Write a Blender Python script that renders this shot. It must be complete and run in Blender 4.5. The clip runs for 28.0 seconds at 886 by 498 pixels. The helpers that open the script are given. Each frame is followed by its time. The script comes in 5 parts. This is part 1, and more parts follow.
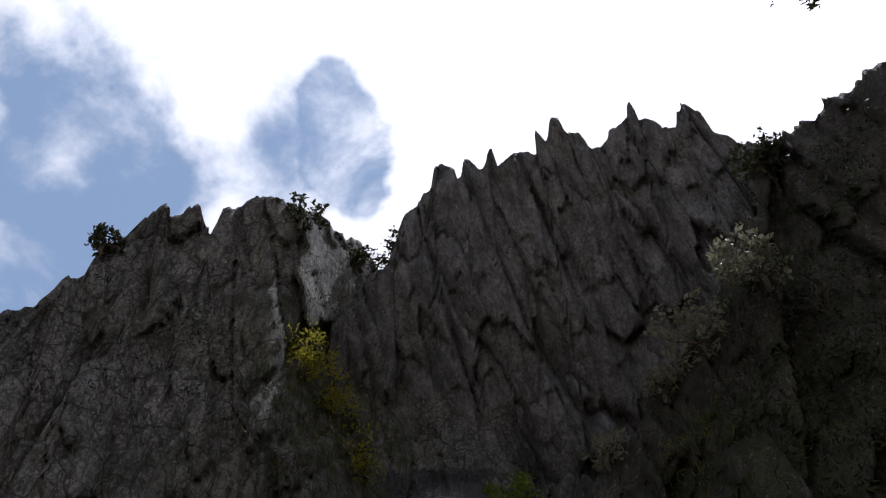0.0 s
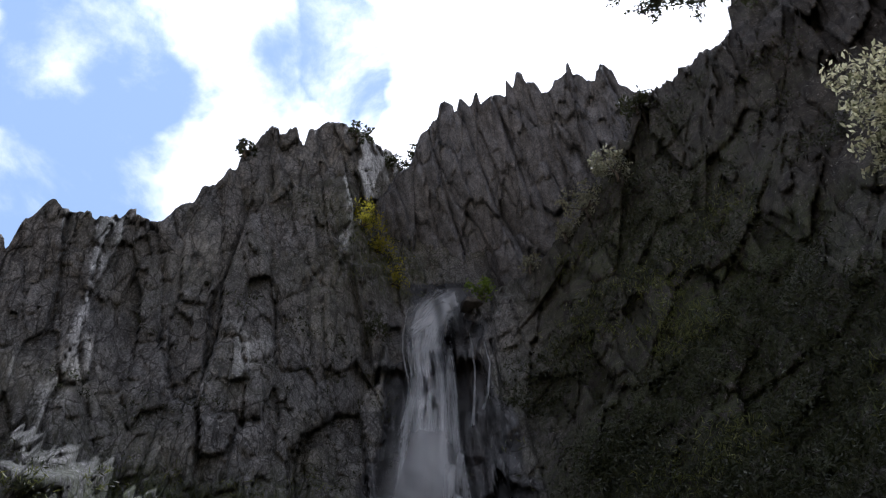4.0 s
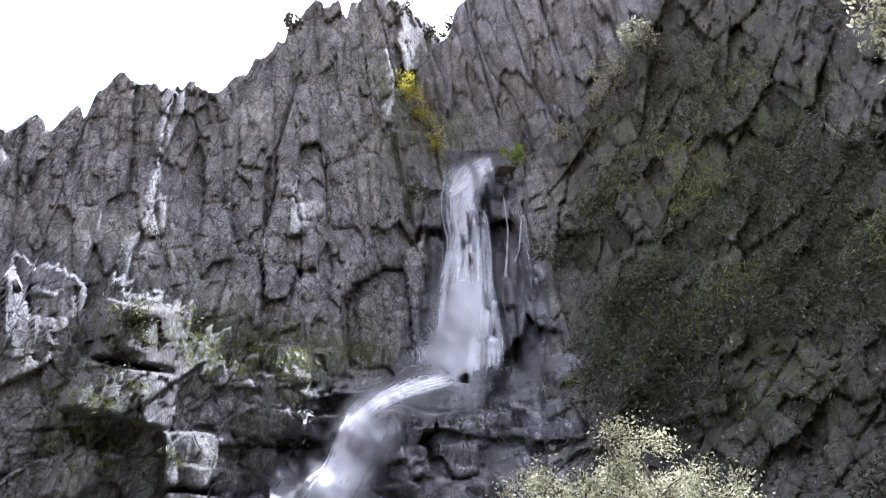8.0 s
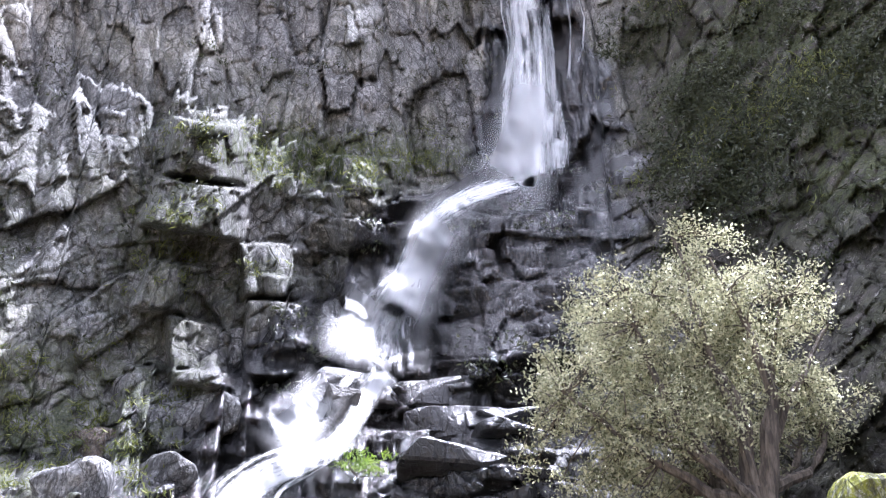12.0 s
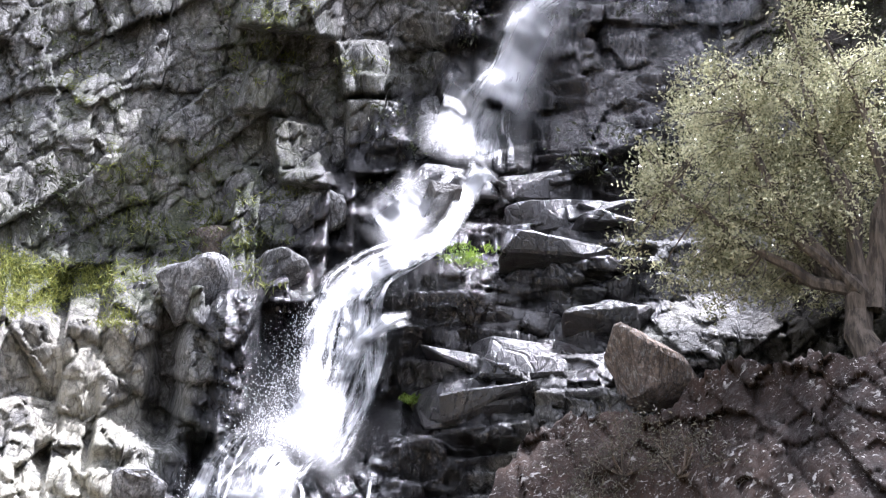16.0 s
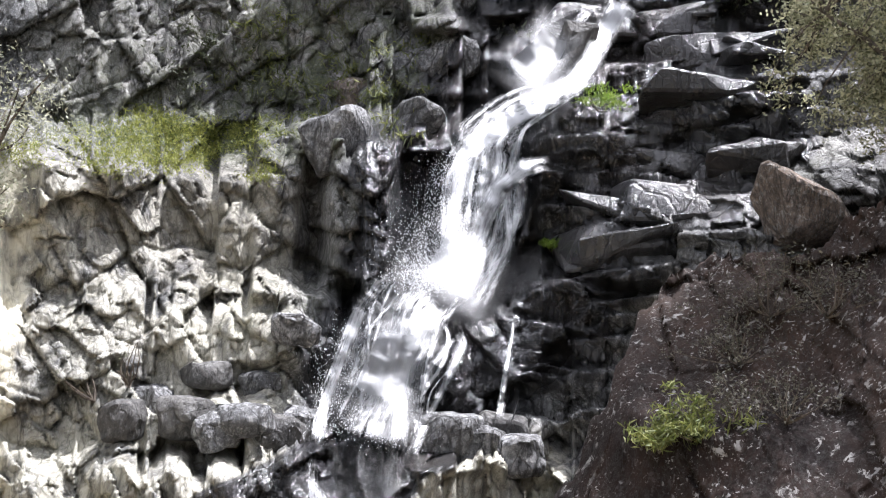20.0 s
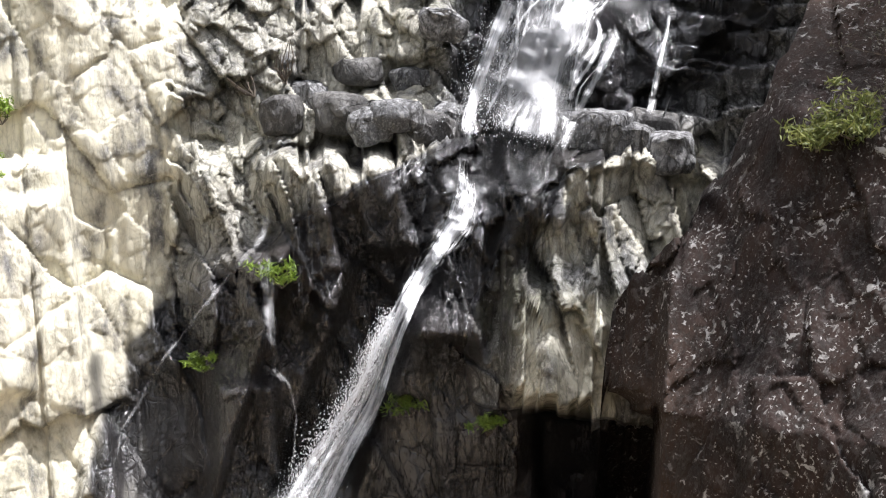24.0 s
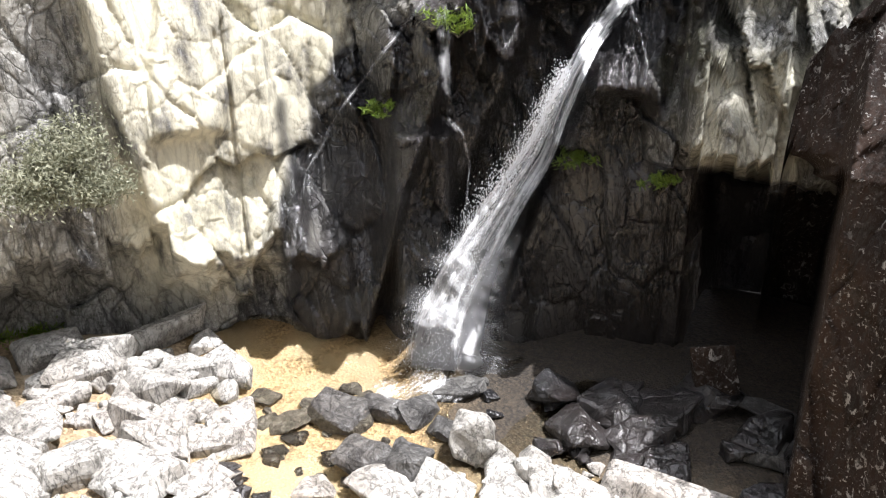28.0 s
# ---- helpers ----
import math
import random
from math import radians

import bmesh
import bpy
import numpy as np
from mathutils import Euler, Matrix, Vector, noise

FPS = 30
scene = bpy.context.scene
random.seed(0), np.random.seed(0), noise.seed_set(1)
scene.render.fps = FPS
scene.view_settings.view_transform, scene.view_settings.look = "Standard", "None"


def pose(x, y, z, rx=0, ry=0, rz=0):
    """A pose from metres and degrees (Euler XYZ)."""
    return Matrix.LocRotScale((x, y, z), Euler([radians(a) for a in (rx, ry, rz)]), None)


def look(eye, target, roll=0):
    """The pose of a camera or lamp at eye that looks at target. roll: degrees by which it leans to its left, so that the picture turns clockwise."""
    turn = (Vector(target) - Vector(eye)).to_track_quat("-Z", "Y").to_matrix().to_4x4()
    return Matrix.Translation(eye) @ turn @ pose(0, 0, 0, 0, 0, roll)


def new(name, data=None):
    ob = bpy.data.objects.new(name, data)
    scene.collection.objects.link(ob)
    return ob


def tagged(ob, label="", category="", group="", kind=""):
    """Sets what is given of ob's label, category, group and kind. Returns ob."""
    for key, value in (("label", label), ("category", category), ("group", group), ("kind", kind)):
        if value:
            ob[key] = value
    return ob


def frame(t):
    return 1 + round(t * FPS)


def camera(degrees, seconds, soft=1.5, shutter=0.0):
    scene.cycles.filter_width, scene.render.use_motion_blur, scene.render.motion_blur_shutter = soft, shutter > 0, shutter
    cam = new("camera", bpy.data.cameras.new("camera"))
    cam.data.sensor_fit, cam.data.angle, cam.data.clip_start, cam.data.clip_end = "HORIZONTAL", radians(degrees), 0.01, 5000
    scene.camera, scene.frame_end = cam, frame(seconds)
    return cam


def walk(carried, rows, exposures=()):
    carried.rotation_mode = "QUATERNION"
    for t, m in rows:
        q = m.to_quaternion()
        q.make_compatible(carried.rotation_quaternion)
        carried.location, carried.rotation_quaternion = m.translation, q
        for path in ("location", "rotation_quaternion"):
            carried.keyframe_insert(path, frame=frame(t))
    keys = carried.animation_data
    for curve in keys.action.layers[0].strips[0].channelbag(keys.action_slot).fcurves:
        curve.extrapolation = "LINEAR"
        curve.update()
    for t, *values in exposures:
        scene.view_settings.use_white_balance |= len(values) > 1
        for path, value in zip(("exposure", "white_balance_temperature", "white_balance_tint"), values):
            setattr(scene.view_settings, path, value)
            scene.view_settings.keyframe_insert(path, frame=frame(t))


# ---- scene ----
cam = camera(50.49, 28.0, soft=1.15)
EYE = 7.0          # the standing eye above the pool
REACH = 41.5       # from the standing eye to the upper ridge
# seconds, share of REACH flown towards the ridge, yaw, pitch, roll
WALK = [
    (0.0, 0.438, -2.28, 52.71, -3.33),
    (0.5, 0.397, -2.15, 52.55, -3.12),
    (1.0, 0.350, -2.16, 52.33, -2.90),
    (1.5, 0.306, -2.23, 51.94, -2.71),
    (2.0, 0.257, -1.97, 51.27, -2.55),
    (2.5, 0.209, -2.13, 50.38, -2.41),
    (3.0, 0.156, -2.37, 49.24, -2.48),
    (3.5, 0.103, -2.21, 48.27, -2.53),
    (4.0, 0.066, -1.80, 47.46, -2.14),
    (4.5, 0.030, -1.40, 46.64, -1.75),
    (5.0, 0.006, -0.99, 45.82, -1.36),
    (5.5, 0.000, -0.59, 45.00, -0.97),
    (6.0, 0.000, -0.34, 44.20, -0.48),
    (6.5, 0.000, -0.18, 43.06, -0.55),
    (7.0, 0.000, 0.26, 41.75, -0.58),
    (7.5, 0.000, 0.74, 40.59, -0.37),
    (8.0, 0.000, 1.40, 39.53, 0.02),
    (8.5, 0.000, 1.85, 38.35, 0.05),
    (9.0, 0.000, 2.34, 36.98, 0.02),
    (9.5, 0.000, 2.92, 35.50, 0.01),
    (10.0, 0.000, 3.50, 34.59, -0.24),
    (10.5, 0.000, 4.08, 33.61, -0.13),
    (11.0, 0.000, 4.83, 31.98, 0.05),
    (11.5, 0.000, 5.45, 30.21, 0.13),
    (12.0, 0.000, 6.02, 27.71, 0.38),
    (12.5, 0.000, 6.76, 25.58, 0.42),
    (13.0, 0.000, 7.69, 23.42, 0.60),
    (13.5, 0.000, 8.56, 21.35, 1.04),
    (15.5, 0.000, 11.49, 15.95, 1.34),
    (16.0, 0.000, 12.30, 15.20, 1.39),
    (16.5, 0.000, 13.08, 14.94, 1.51),
    (17.0, 0.000, 14.05, 14.21, 1.48),
    (17.5, 0.000, 15.10, 13.13, 1.12),
    (18.0, 0.000, 16.23, 11.46, 0.85),
    (18.5, 0.000, 17.10, 9.61, 1.18),
    (19.0, 0.000, 18.12, 8.45, 1.23),
    (19.5, 0.000, 19.22, 7.62, 1.35),
    (20.0, 0.000, 20.60, 5.67, 1.11),
    (20.5, 0.000, 21.45, 3.90, 0.93),
    (21.0, 0.000, 22.18, 1.02, 0.72),
    (21.5, 0.000, 23.16, -1.20, 1.05),
    (23.5, 0.000, 28.04, -10.48, 0.79),
    (24.0, 0.000, 29.25, -12.83, 0.70),
    (24.5, 0.000, 30.58, -14.83, 0.94),
    (25.0, 0.000, 31.98, -17.06, 0.78),
    (25.5, 0.000, 33.44, -18.19, 0.56),
    (26.0, 0.000, 35.00, -19.81, 0.01),
    (26.5, 0.000, 36.55, -21.77, -0.36),
    (27.0, 0.000, 37.75, -24.23, -0.57),
    (27.5, 0.000, 38.92, -26.29, -0.88),
    (28.0, 0.000, 40.45, -27.80, -1.05),
]


def flown(t, share, yaw, pitch, roll):
    turn = pose(0, 0, 0, 90 + pitch, 0, yaw) @ pose(0, 0, 0, 0, 0, roll)
    ahead = turn.to_3x3() @ Vector((0, 0, -1))
    return t, Matrix.Translation(Vector((0, 0, EYE)) + ahead * REACH * share) @ turn


EXPOSURES = [(0, -0.95, 5900, 16), (1.5, -0.88, 5900, 16), (3, -0.5, 5800, 16), (5.5, 0.42, 5500, 19), (6.5, 1.1, 5500, 21), (8, 1.88, 5500, 23), (11, 2.28, 5500, 23), (13.5, 2.15, 5600, 21), (15.5, 1.98, 5700, 20), (18, 1.82, 5850, 18), (20.5, 1.4, 6000, 16), (24, 1.22, 6150, 15), (28, 1.12, 6150, 14)]
walk(cam, [flown(*row) for row in WALK], EXPOSURES)

# ---- world, sun ----
SUN_AZ, SUN_EL = 51.0, 69.0


def way(az, el):
    a, e = radians(az), radians(el)
    return Vector((math.sin(a) * math.cos(e), math.cos(a) * math.cos(e), math.sin(e)))


class Nodes:
    """Short calls for building node trees."""

    def __init__(self, tree):
        self.tree = tree

    def add(self, kind, **inputs):
        node = self.tree.nodes.new(kind)
        return node

    def link(self, a, b):
        self.tree.links.new(a, b)

    def put(self, value, socket):
        if isinstance(value, bpy.types.NodeSocket):
            self.link(value, socket)
        else:
            socket.default_value = value

    def math(self, op, a, b=0.0, clamp=False):
        n = self.add("ShaderNodeMath")
        n.operation, n.use_clamp = op, clamp
        self.put(a, n.inputs[0]), self.put(b, n.inputs[1])
        return n.outputs[0]

    def ramp(self, value, lo, hi, a=0.0, b=1.0, smooth=True):
        n = self.add("ShaderNodeMapRange")
        n.interpolation_type = "SMOOTHSTEP" if smooth else "LINEAR"
        for k, v in zip(range(5), (value, lo, hi, a, b)):
            self.put(v, n.inputs[k])
        return n.outputs[0]

    def noise(self, vec, scale, detail=4.0, rough=0.55, distort=0.0):
        n = self.add("ShaderNodeTexNoise")
        self.put(vec, n.inputs["Vector"])
        n.inputs["Scale"].default_value, n.inputs["Detail"].default_value = scale, detail
        n.inputs["Roughness"].default_value, n.inputs["Distortion"].default_value = rough, distort
        return n.outputs["Fac"]

    def voronoi(self, vec, scale, feature="F1", out="Distance", randomness=1.0):
        n = self.add("ShaderNodeTexVoronoi")
        n.feature = feature
        self.put(vec, n.inputs["Vector"])
        n.inputs["Scale"].default_value = scale
        n.inputs["Randomness"].default_value = randomness
        return n.outputs[out]

    def mapping(self, vec, scale=(1, 1, 1), rot=(0, 0, 0), loc=(0, 0, 0)):
        n = self.add("ShaderNodeMapping")
        self.put(vec, n.inputs["Vector"])
        n.inputs["Scale"].default_value = scale
        n.inputs["Rotation"].default_value = [radians(a) for a in rot]
        n.inputs["Location"].default_value = loc
        return n.outputs[0]

    def mix(self, fac, a, b, blend="MIX"):
        n = self.add("ShaderNodeMix")
        n.data_type, n.blend_type = "RGBA", blend
        self.put(fac, n.inputs[0])
        for v, k in ((a, 6), (b, 7)):
            self.put(v if isinstance(v, bpy.types.NodeSocket) else (*v, 1.0), n.inputs[k])
        return n.outputs[2]

    def bump(self, height, strength=0.5, distance=0.05, normal=None):
        n = self.add("ShaderNodeBump")
        n.inputs["Strength"].default_value, n.inputs["Distance"].default_value = strength, distance
        self.put(height, n.inputs["Height"])
        if normal is not None:
            self.put(normal, n.inputs["Normal"])
        return n.outputs[0]

    def attribute(self, name):
        n = self.add("ShaderNodeAttribute")
        n.attribute_name = name
        return n.outputs["Fac"]

    def position(self):
        return self.add("ShaderNodeNewGeometry").outputs["Position"]


def cloudy_world():
    world = bpy.data.worlds.new("sky")
    scene.world = world
    world.use_nodes = True
    n = Nodes(world.node_tree)
    world.node_tree.nodes.clear()
    out, back = n.add("ShaderNodeOutputWorld"), n.add("ShaderNodeBackground")
    sky = n.add("ShaderNodeTexSky")
    sky.sky_type, sky.sun_disc = "NISHITA", False
    sky.sun_elevation, sky.sun_rotation = radians(SUN_EL), radians(SUN_AZ)
    vec = n.add("ShaderNodeTexCoord").outputs["Generated"]
    ragged = n.add("ShaderNodeTexNoise")
    ragged.inputs["Scale"].default_value, ragged.inputs["Detail"].default_value = 7.0, 6.0
    n.put(vec, ragged.inputs["Vector"])
    drift = n.add("ShaderNodeVectorMath")
    drift.operation = "MULTIPLY_ADD"
    n.put(ragged.outputs["Color"], drift.inputs[0])
    drift.inputs[1].default_value = (0.16, 0.16, 0.16)
    shift = n.add("ShaderNodeVectorMath")
    shift.operation = "SUBTRACT"
    n.put(vec, shift.inputs[0])
    shift.inputs[1].default_value = (0.08, 0.08, 0.08)
    n.put(shift.outputs[0], drift.inputs[2])
    warped = n.add("ShaderNodeVectorMath")
    warped.operation = "NORMALIZE"
    n.put(drift.outputs[0], warped.inputs[0])
    # clouds: a broken sheet, brightest towards the sun, with two blue gaps
    def towards(az, el, far, near):
        dot = n.add("ShaderNodeVectorMath")
        dot.operation = "DOT_PRODUCT"
        n.put(warped.outputs[0], dot.inputs[0])
        dot.inputs[1].default_value = way(az, el)
        return n.ramp(dot.outputs["Value"], math.cos(radians(far)), math.cos(radians(near)))

    glare = towards(34, 66, 46, 8)
    bright = towards(-14, 60, 44, 20)
    shape = n.noise(n.mapping(vec, (1, 1, 1.2), loc=(0.35, 0.1, 0.2)), 6.0, 10.0, 0.60, 0.3)
    gaps = n.math("ADD", n.math("ADD", towards(-32, 48.0, 12, 3), towards(-35.5, 55, 8, 1)), n.math("ADD", towards(-12.5, 58.2, 7, 1), towards(-6.5, 59.4, 5, 0.5)))
    body = n.math("SUBTRACT", n.math("ADD", shape, 0.16), n.math("MULTIPLY", n.math("MINIMUM", gaps, 1.2), 0.36))
    body = n.math("ADD", body, n.math("MULTIPLY", glare, 0.15))
    cover = n.ramp(body, 0.30, 0.62)
    grey = n.ramp(n.noise(vec, 6.5, 6.0, 0.55), 0.36, 0.62)
    white = n.mix(bright, n.mix(grey, (3.6, 3.7, 3.9), (6.6, 6.6, 6.7)), n.mix(grey, (12.5, 13.2, 14.6), (24.0, 24.0, 24.2)))
    glow = n.mix(glare, white, (27.0, 26.8, 26.5))
    hazy = n.mix(0.5, sky.outputs[0], (10.5, 14.5, 20.0))
    n.link(n.mix(cover, hazy, glow), back.inputs[0])
    back.inputs[1].default_value = 0.085
    n.link(back.outputs[0], out.inputs[0])


cloudy_world()
lamp = bpy.data.lights.new("sun", "SUN")
lamp.energy, lamp.angle, lamp.color = 5.0, radians(0.55), (1.0, 0.975, 0.93)
sun = new("sun", lamp)
sun.matrix_world = look(way(SUN_AZ, SUN_EL) * 90, (0, 0, 0))

# ---- materials ----
def material(name):
    m = bpy.data.materials.new(name)
    m.use_nodes = True
    m.node_tree.nodes.clear()
    n = Nodes(m.node_tree)
    out, shade = n.add("ShaderNodeOutputMaterial"), n.add("ShaderNodeBsdfPrincipled")
    n.link(shade.outputs[0], out.inputs[0])
    return m, n, shade


def rock_material(name, light=(0.29, 0.29, 0.292), dark=(0.095, 0.096, 0.099), lichen=0.35, rust=0.08, wet_all=0.0, pale=(0.62, 0.61, 0.55), grain=1.0, thick=0.0):
    """Fractured quartzite: grey faces, dark seams, pale lichen flecks, rusty stains; wet where the 'wet' attribute says so, mossy where 'moss' does."""
    m, n, s = material(name)
    p = n.position()
    big = n.noise(n.mapping(p, (1, 1, 0.5)), 0.35, 3.0, 0.5)
    mid = n.noise(n.mapping(p, (1, 1, 0.6), (0, 12, 0)), 1.9, 6.0, 0.62)
    fine = n.noise(p, 17.0, 5.0, 0.65)
    streak = n.noise(n.mapping(p, (1.8, 1.8, 0.6), (0, 14, 0)), 1.3, 5.0, 0.6)
    tone = n.math("ADD", n.math("MULTIPLY", mid, 0.6), n.math("MULTIPLY", streak, 0.4))
    colour = n.mix(n.ramp(tone, 0.36, 0.64), dark, light)
    colour = n.mix(n.math("MULTIPLY", n.ramp(big, 0.45, 0.7), rust), colour, (0.30, 0.19, 0.12))
    colour = n.mix(n.math("MULTIPLY", n.math("MULTIPLY", n.ramp(fine, 0.44, 0.62), n.math("SUBTRACT", 1.0, n.math("MULTIPLY", n.attribute("pale"), 0.5))), 0.62 * grain), colour, (0.07, 0.068, 0.066))
    speck = n.noise(p, 42.0, 3.0, 0.7)
    colour = n.mix(n.math("MULTIPLY", n.ramp(speck, 0.56, 0.70), 0.42 * grain), colour, (0.55, 0.55, 0.54))
    flake = n.noise(n.mapping(p, (1, 1, 0.7), (0, 20, 0)), 13.0, 4.0, 0.7)
    colour = n.mix(n.math("MULTIPLY", n.ramp(flake, 0.54, 0.64), 0.45 * grain), colour, (0.43, 0.43, 0.42))
    colour = n.mix(n.math("MULTIPLY", n.ramp(flake, 0.47, 0.38), 0.5 * grain), colour, (0.05, 0.048, 0.046))
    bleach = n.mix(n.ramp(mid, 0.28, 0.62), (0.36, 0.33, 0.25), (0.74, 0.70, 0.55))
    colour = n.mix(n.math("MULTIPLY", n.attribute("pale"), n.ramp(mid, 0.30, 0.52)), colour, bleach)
    # 'brown': dark brown rock, deepened to carry the shade of the right slope
    shade_brown = n.mix(n.ramp(tone, 0.34, 0.66), (0.018, 0.016, 0.014), (0.078, 0.068, 0.057))
    colour = n.mix(n.attribute("brown"), colour, shade_brown)
    spots = n.noise(n.mapping(p, (1, 1, 0.8)), 9.0, 4.0, 0.6, 0.8)
    patch = n.ramp(n.noise(p, 2.3, 4.0, 0.6), 0.45, 0.62)
    fleck = n.math("MULTIPLY", n.ramp(spots, 0.60 - thick, 0.65 - thick), patch)
    colour = n.mix(n.math("MULTIPLY", fleck, lichen), colour, pale)
    dots = n.ramp(n.noise(p, 24.0, 3.0, 0.6, 0.5), 0.62 - thick, 0.68 - thick)
    colour = n.mix(n.math("MULTIPLY", n.math("MULTIPLY", dots, n.ramp(mid, 0.40, 0.55)), lichen), colour, pale)
    seam = n.noise(n.mapping(p, (2.2, 2.2, 0.5), (0, 15, 9)), 2.6, 6.0, 0.7, 0.6)
    crack = n.ramp(n.math("ABSOLUTE", n.math("SUBTRACT", seam, 0.5)), 0.0, 0.03)
    colour = n.mix(n.math("MULTIPLY", n.math("SUBTRACT", 0.6, n.math("MULTIPLY", crack, 0.6)), n.math("SUBTRACT", 1.0, n.math("MULTIPLY", n.attribute("pale"), 0.75))), colour, (0.035, 0.033, 0.03))
    # joints: a distorted net of thin cracks at two sizes
    bend = n.add("ShaderNodeTexNoise")
    bend.inputs["Scale"].default_value, bend.inputs["Detail"].default_value = 1.4, 3.0
    n.put(p, bend.inputs["Vector"])
    net = n.add("ShaderNodeVectorMath")
    net.operation = "MULTIPLY_ADD"
    n.put(bend.outputs["Color"], net.inputs[0])
    net.inputs[1].default_value = (0.5, 0.5, 0.5)
    n.put(n.mapping(p, (1, 1, 0.55), (0, 16, 0)), net.inputs[2])
    joint = n.ramp(n.voronoi(net.outputs[0], 1.5, "DISTANCE_TO_EDGE"), 0.0, 0.045)
    split = n.ramp(n.voronoi(net.outputs[0], 4.6, "DISTANCE_TO_EDGE"), 0.0, 0.06)
    joints = n.math("MULTIPLY", joint, n.math("ADD", 0.45, n.math("MULTIPLY", split, 0.55)))
    jointed = n.math("MULTIPLY", n.math("SUBTRACT", 1.0, joints), n.math("SUBTRACT", 0.7 * grain ** 2, n.math("MULTIPLY", n.attribute("pale"), 0.55 * grain ** 2)))
    colour = n.mix(jointed, colour, (0.03, 0.028, 0.026))
    moss = n.math("MULTIPLY", n.attribute("moss"), n.ramp(n.noise(p, 3.1, 5.0, 0.6), 0.36, 0.56))
    green = n.mix(n.ramp(fine, 0.35, 0.65), (0.022, 0.034, 0.010), (0.085, 0.10, 0.032))
    colour = n.mix(moss, colour, green)
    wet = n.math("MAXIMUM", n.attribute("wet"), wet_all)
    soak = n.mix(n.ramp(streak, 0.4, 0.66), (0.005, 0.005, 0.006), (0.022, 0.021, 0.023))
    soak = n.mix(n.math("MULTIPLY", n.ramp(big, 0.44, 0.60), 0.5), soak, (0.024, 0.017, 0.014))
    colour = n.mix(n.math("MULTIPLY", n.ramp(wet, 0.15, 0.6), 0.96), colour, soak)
    n.link(colour, s.inputs["Base Color"])
    n.link(n.ramp(n.math("ADD", wet, n.math("MULTIPLY", n.math("SUBTRACT", mid, 0.5), 0.5)), 0.2, 0.85, 0.85, 0.22), s.inputs["Roughness"])
    n.link(n.ramp(wet, 0.1, 0.7, 0.14, 0.8), s.inputs["Specular IOR Level"])
    height = n.math("ADD", n.math("MULTIPLY", streak, n.math("SUBTRACT", 0.32, n.math("MULTIPLY", n.attribute("pale"), 0.25))), n.math("MULTIPLY", fine, 0.35))
    height = n.math("ADD", height, n.math("ADD", n.math("MULTIPLY", crack, 0.12), n.math("MULTIPLY", jointed, -0.5)))
    grit = n.noise(p, 60.0, 3.0, 0.6)
    height = n.math("ADD", height, n.math("MULTIPLY", grit, 0.07))
    height = n.math("MULTIPLY", height, n.math("SUBTRACT", 1.0, n.math("MULTIPLY", n.attribute("pale"), 0.55)))
    n.link(n.bump(height, 0.9, 0.065 * (0.4 + 0.6 * grain)), s.inputs["Normal"])
    return m


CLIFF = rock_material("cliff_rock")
# ridge rock with the distance haze mixed into its colour: paler, bluer
HAZY_ROCK = rock_material("hazy_rock", (0.29, 0.30, 0.33), (0.13, 0.135, 0.15), 0.15, 0.05, grain=0.6)
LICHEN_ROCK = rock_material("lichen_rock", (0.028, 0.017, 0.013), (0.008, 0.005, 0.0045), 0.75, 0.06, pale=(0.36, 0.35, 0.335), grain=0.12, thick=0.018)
DRY_STONE = rock_material("dry_stone", (0.56, 0.54, 0.50), (0.30, 0.285, 0.255), 0.12, 0.2, grain=0.55)
BROWN_STONE = rock_material("brown_stone", (0.23, 0.18, 0.145), (0.085, 0.068, 0.056), 0.3, 0.2, grain=0.8)
BLACK_STONE = rock_material("black_stone", (0.09, 0.085, 0.085), (0.03, 0.028, 0.03), 0.1, 0.1, wet_all=0.7, grain=0.8)
WET_STONE = rock_material("wet_stone", (0.22, 0.21, 0.19), (0.08, 0.075, 0.07), 0.1, 0.1, wet_all=0.38, grain=0.8)


def leaf_material(name, dark, light, glow=0.35, rough=0.4):
    m, n, s = material(name)
    geo = n.add("ShaderNodeNewGeometry")
    colour = n.mix(geo.outputs["Random Per Island"], dark, light)
    patch = n.ramp(n.noise(n.position(), 2.2, 3.0), 0.35, 0.7)
    colour = n.mix(n.math("MULTIPLY", patch, 0.4), colour, light)
    n.link(colour, s.inputs["Base Color"])
    s.inputs["Roughness"].default_value = rough
    soft = n.add("ShaderNodeBsdfTranslucent")
    n.link(colour, soft.inputs[0])
    mixer = n.add("ShaderNodeMixShader")
    mixer.inputs[0].default_value = glow
    out = [x for x in m.node_tree.nodes if x.type == "OUTPUT_MATERIAL"][0]
    n.link(s.outputs[0], mixer.inputs[1])
    n.link(soft.outputs[0], mixer.inputs[2])
    n.link(mixer.outputs[0], out.inputs[0])
    return m


OAK_LEAF = leaf_material("oak_leaf", (0.07, 0.08, 0.03), (0.60, 0.585, 0.38), 0.45, 0.22)
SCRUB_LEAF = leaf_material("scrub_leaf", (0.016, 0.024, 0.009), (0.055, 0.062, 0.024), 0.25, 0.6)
PALE_LEAF = leaf_material("pale_leaf", (0.15, 0.16, 0.10), (0.36, 0.36, 0.26), 0.4, 0.6)
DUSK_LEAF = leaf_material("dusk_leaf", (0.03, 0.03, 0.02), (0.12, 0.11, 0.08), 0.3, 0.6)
YELLOW_LEAF = leaf_material("yellow_leaf", (0.22, 0.22, 0.02), (0.48, 0.44, 0.05), 0.5, 0.6)
FERN = leaf_material("fern_green", (0.06, 0.12, 0.01), (0.24, 0.34, 0.04), 0.45, 0.5)
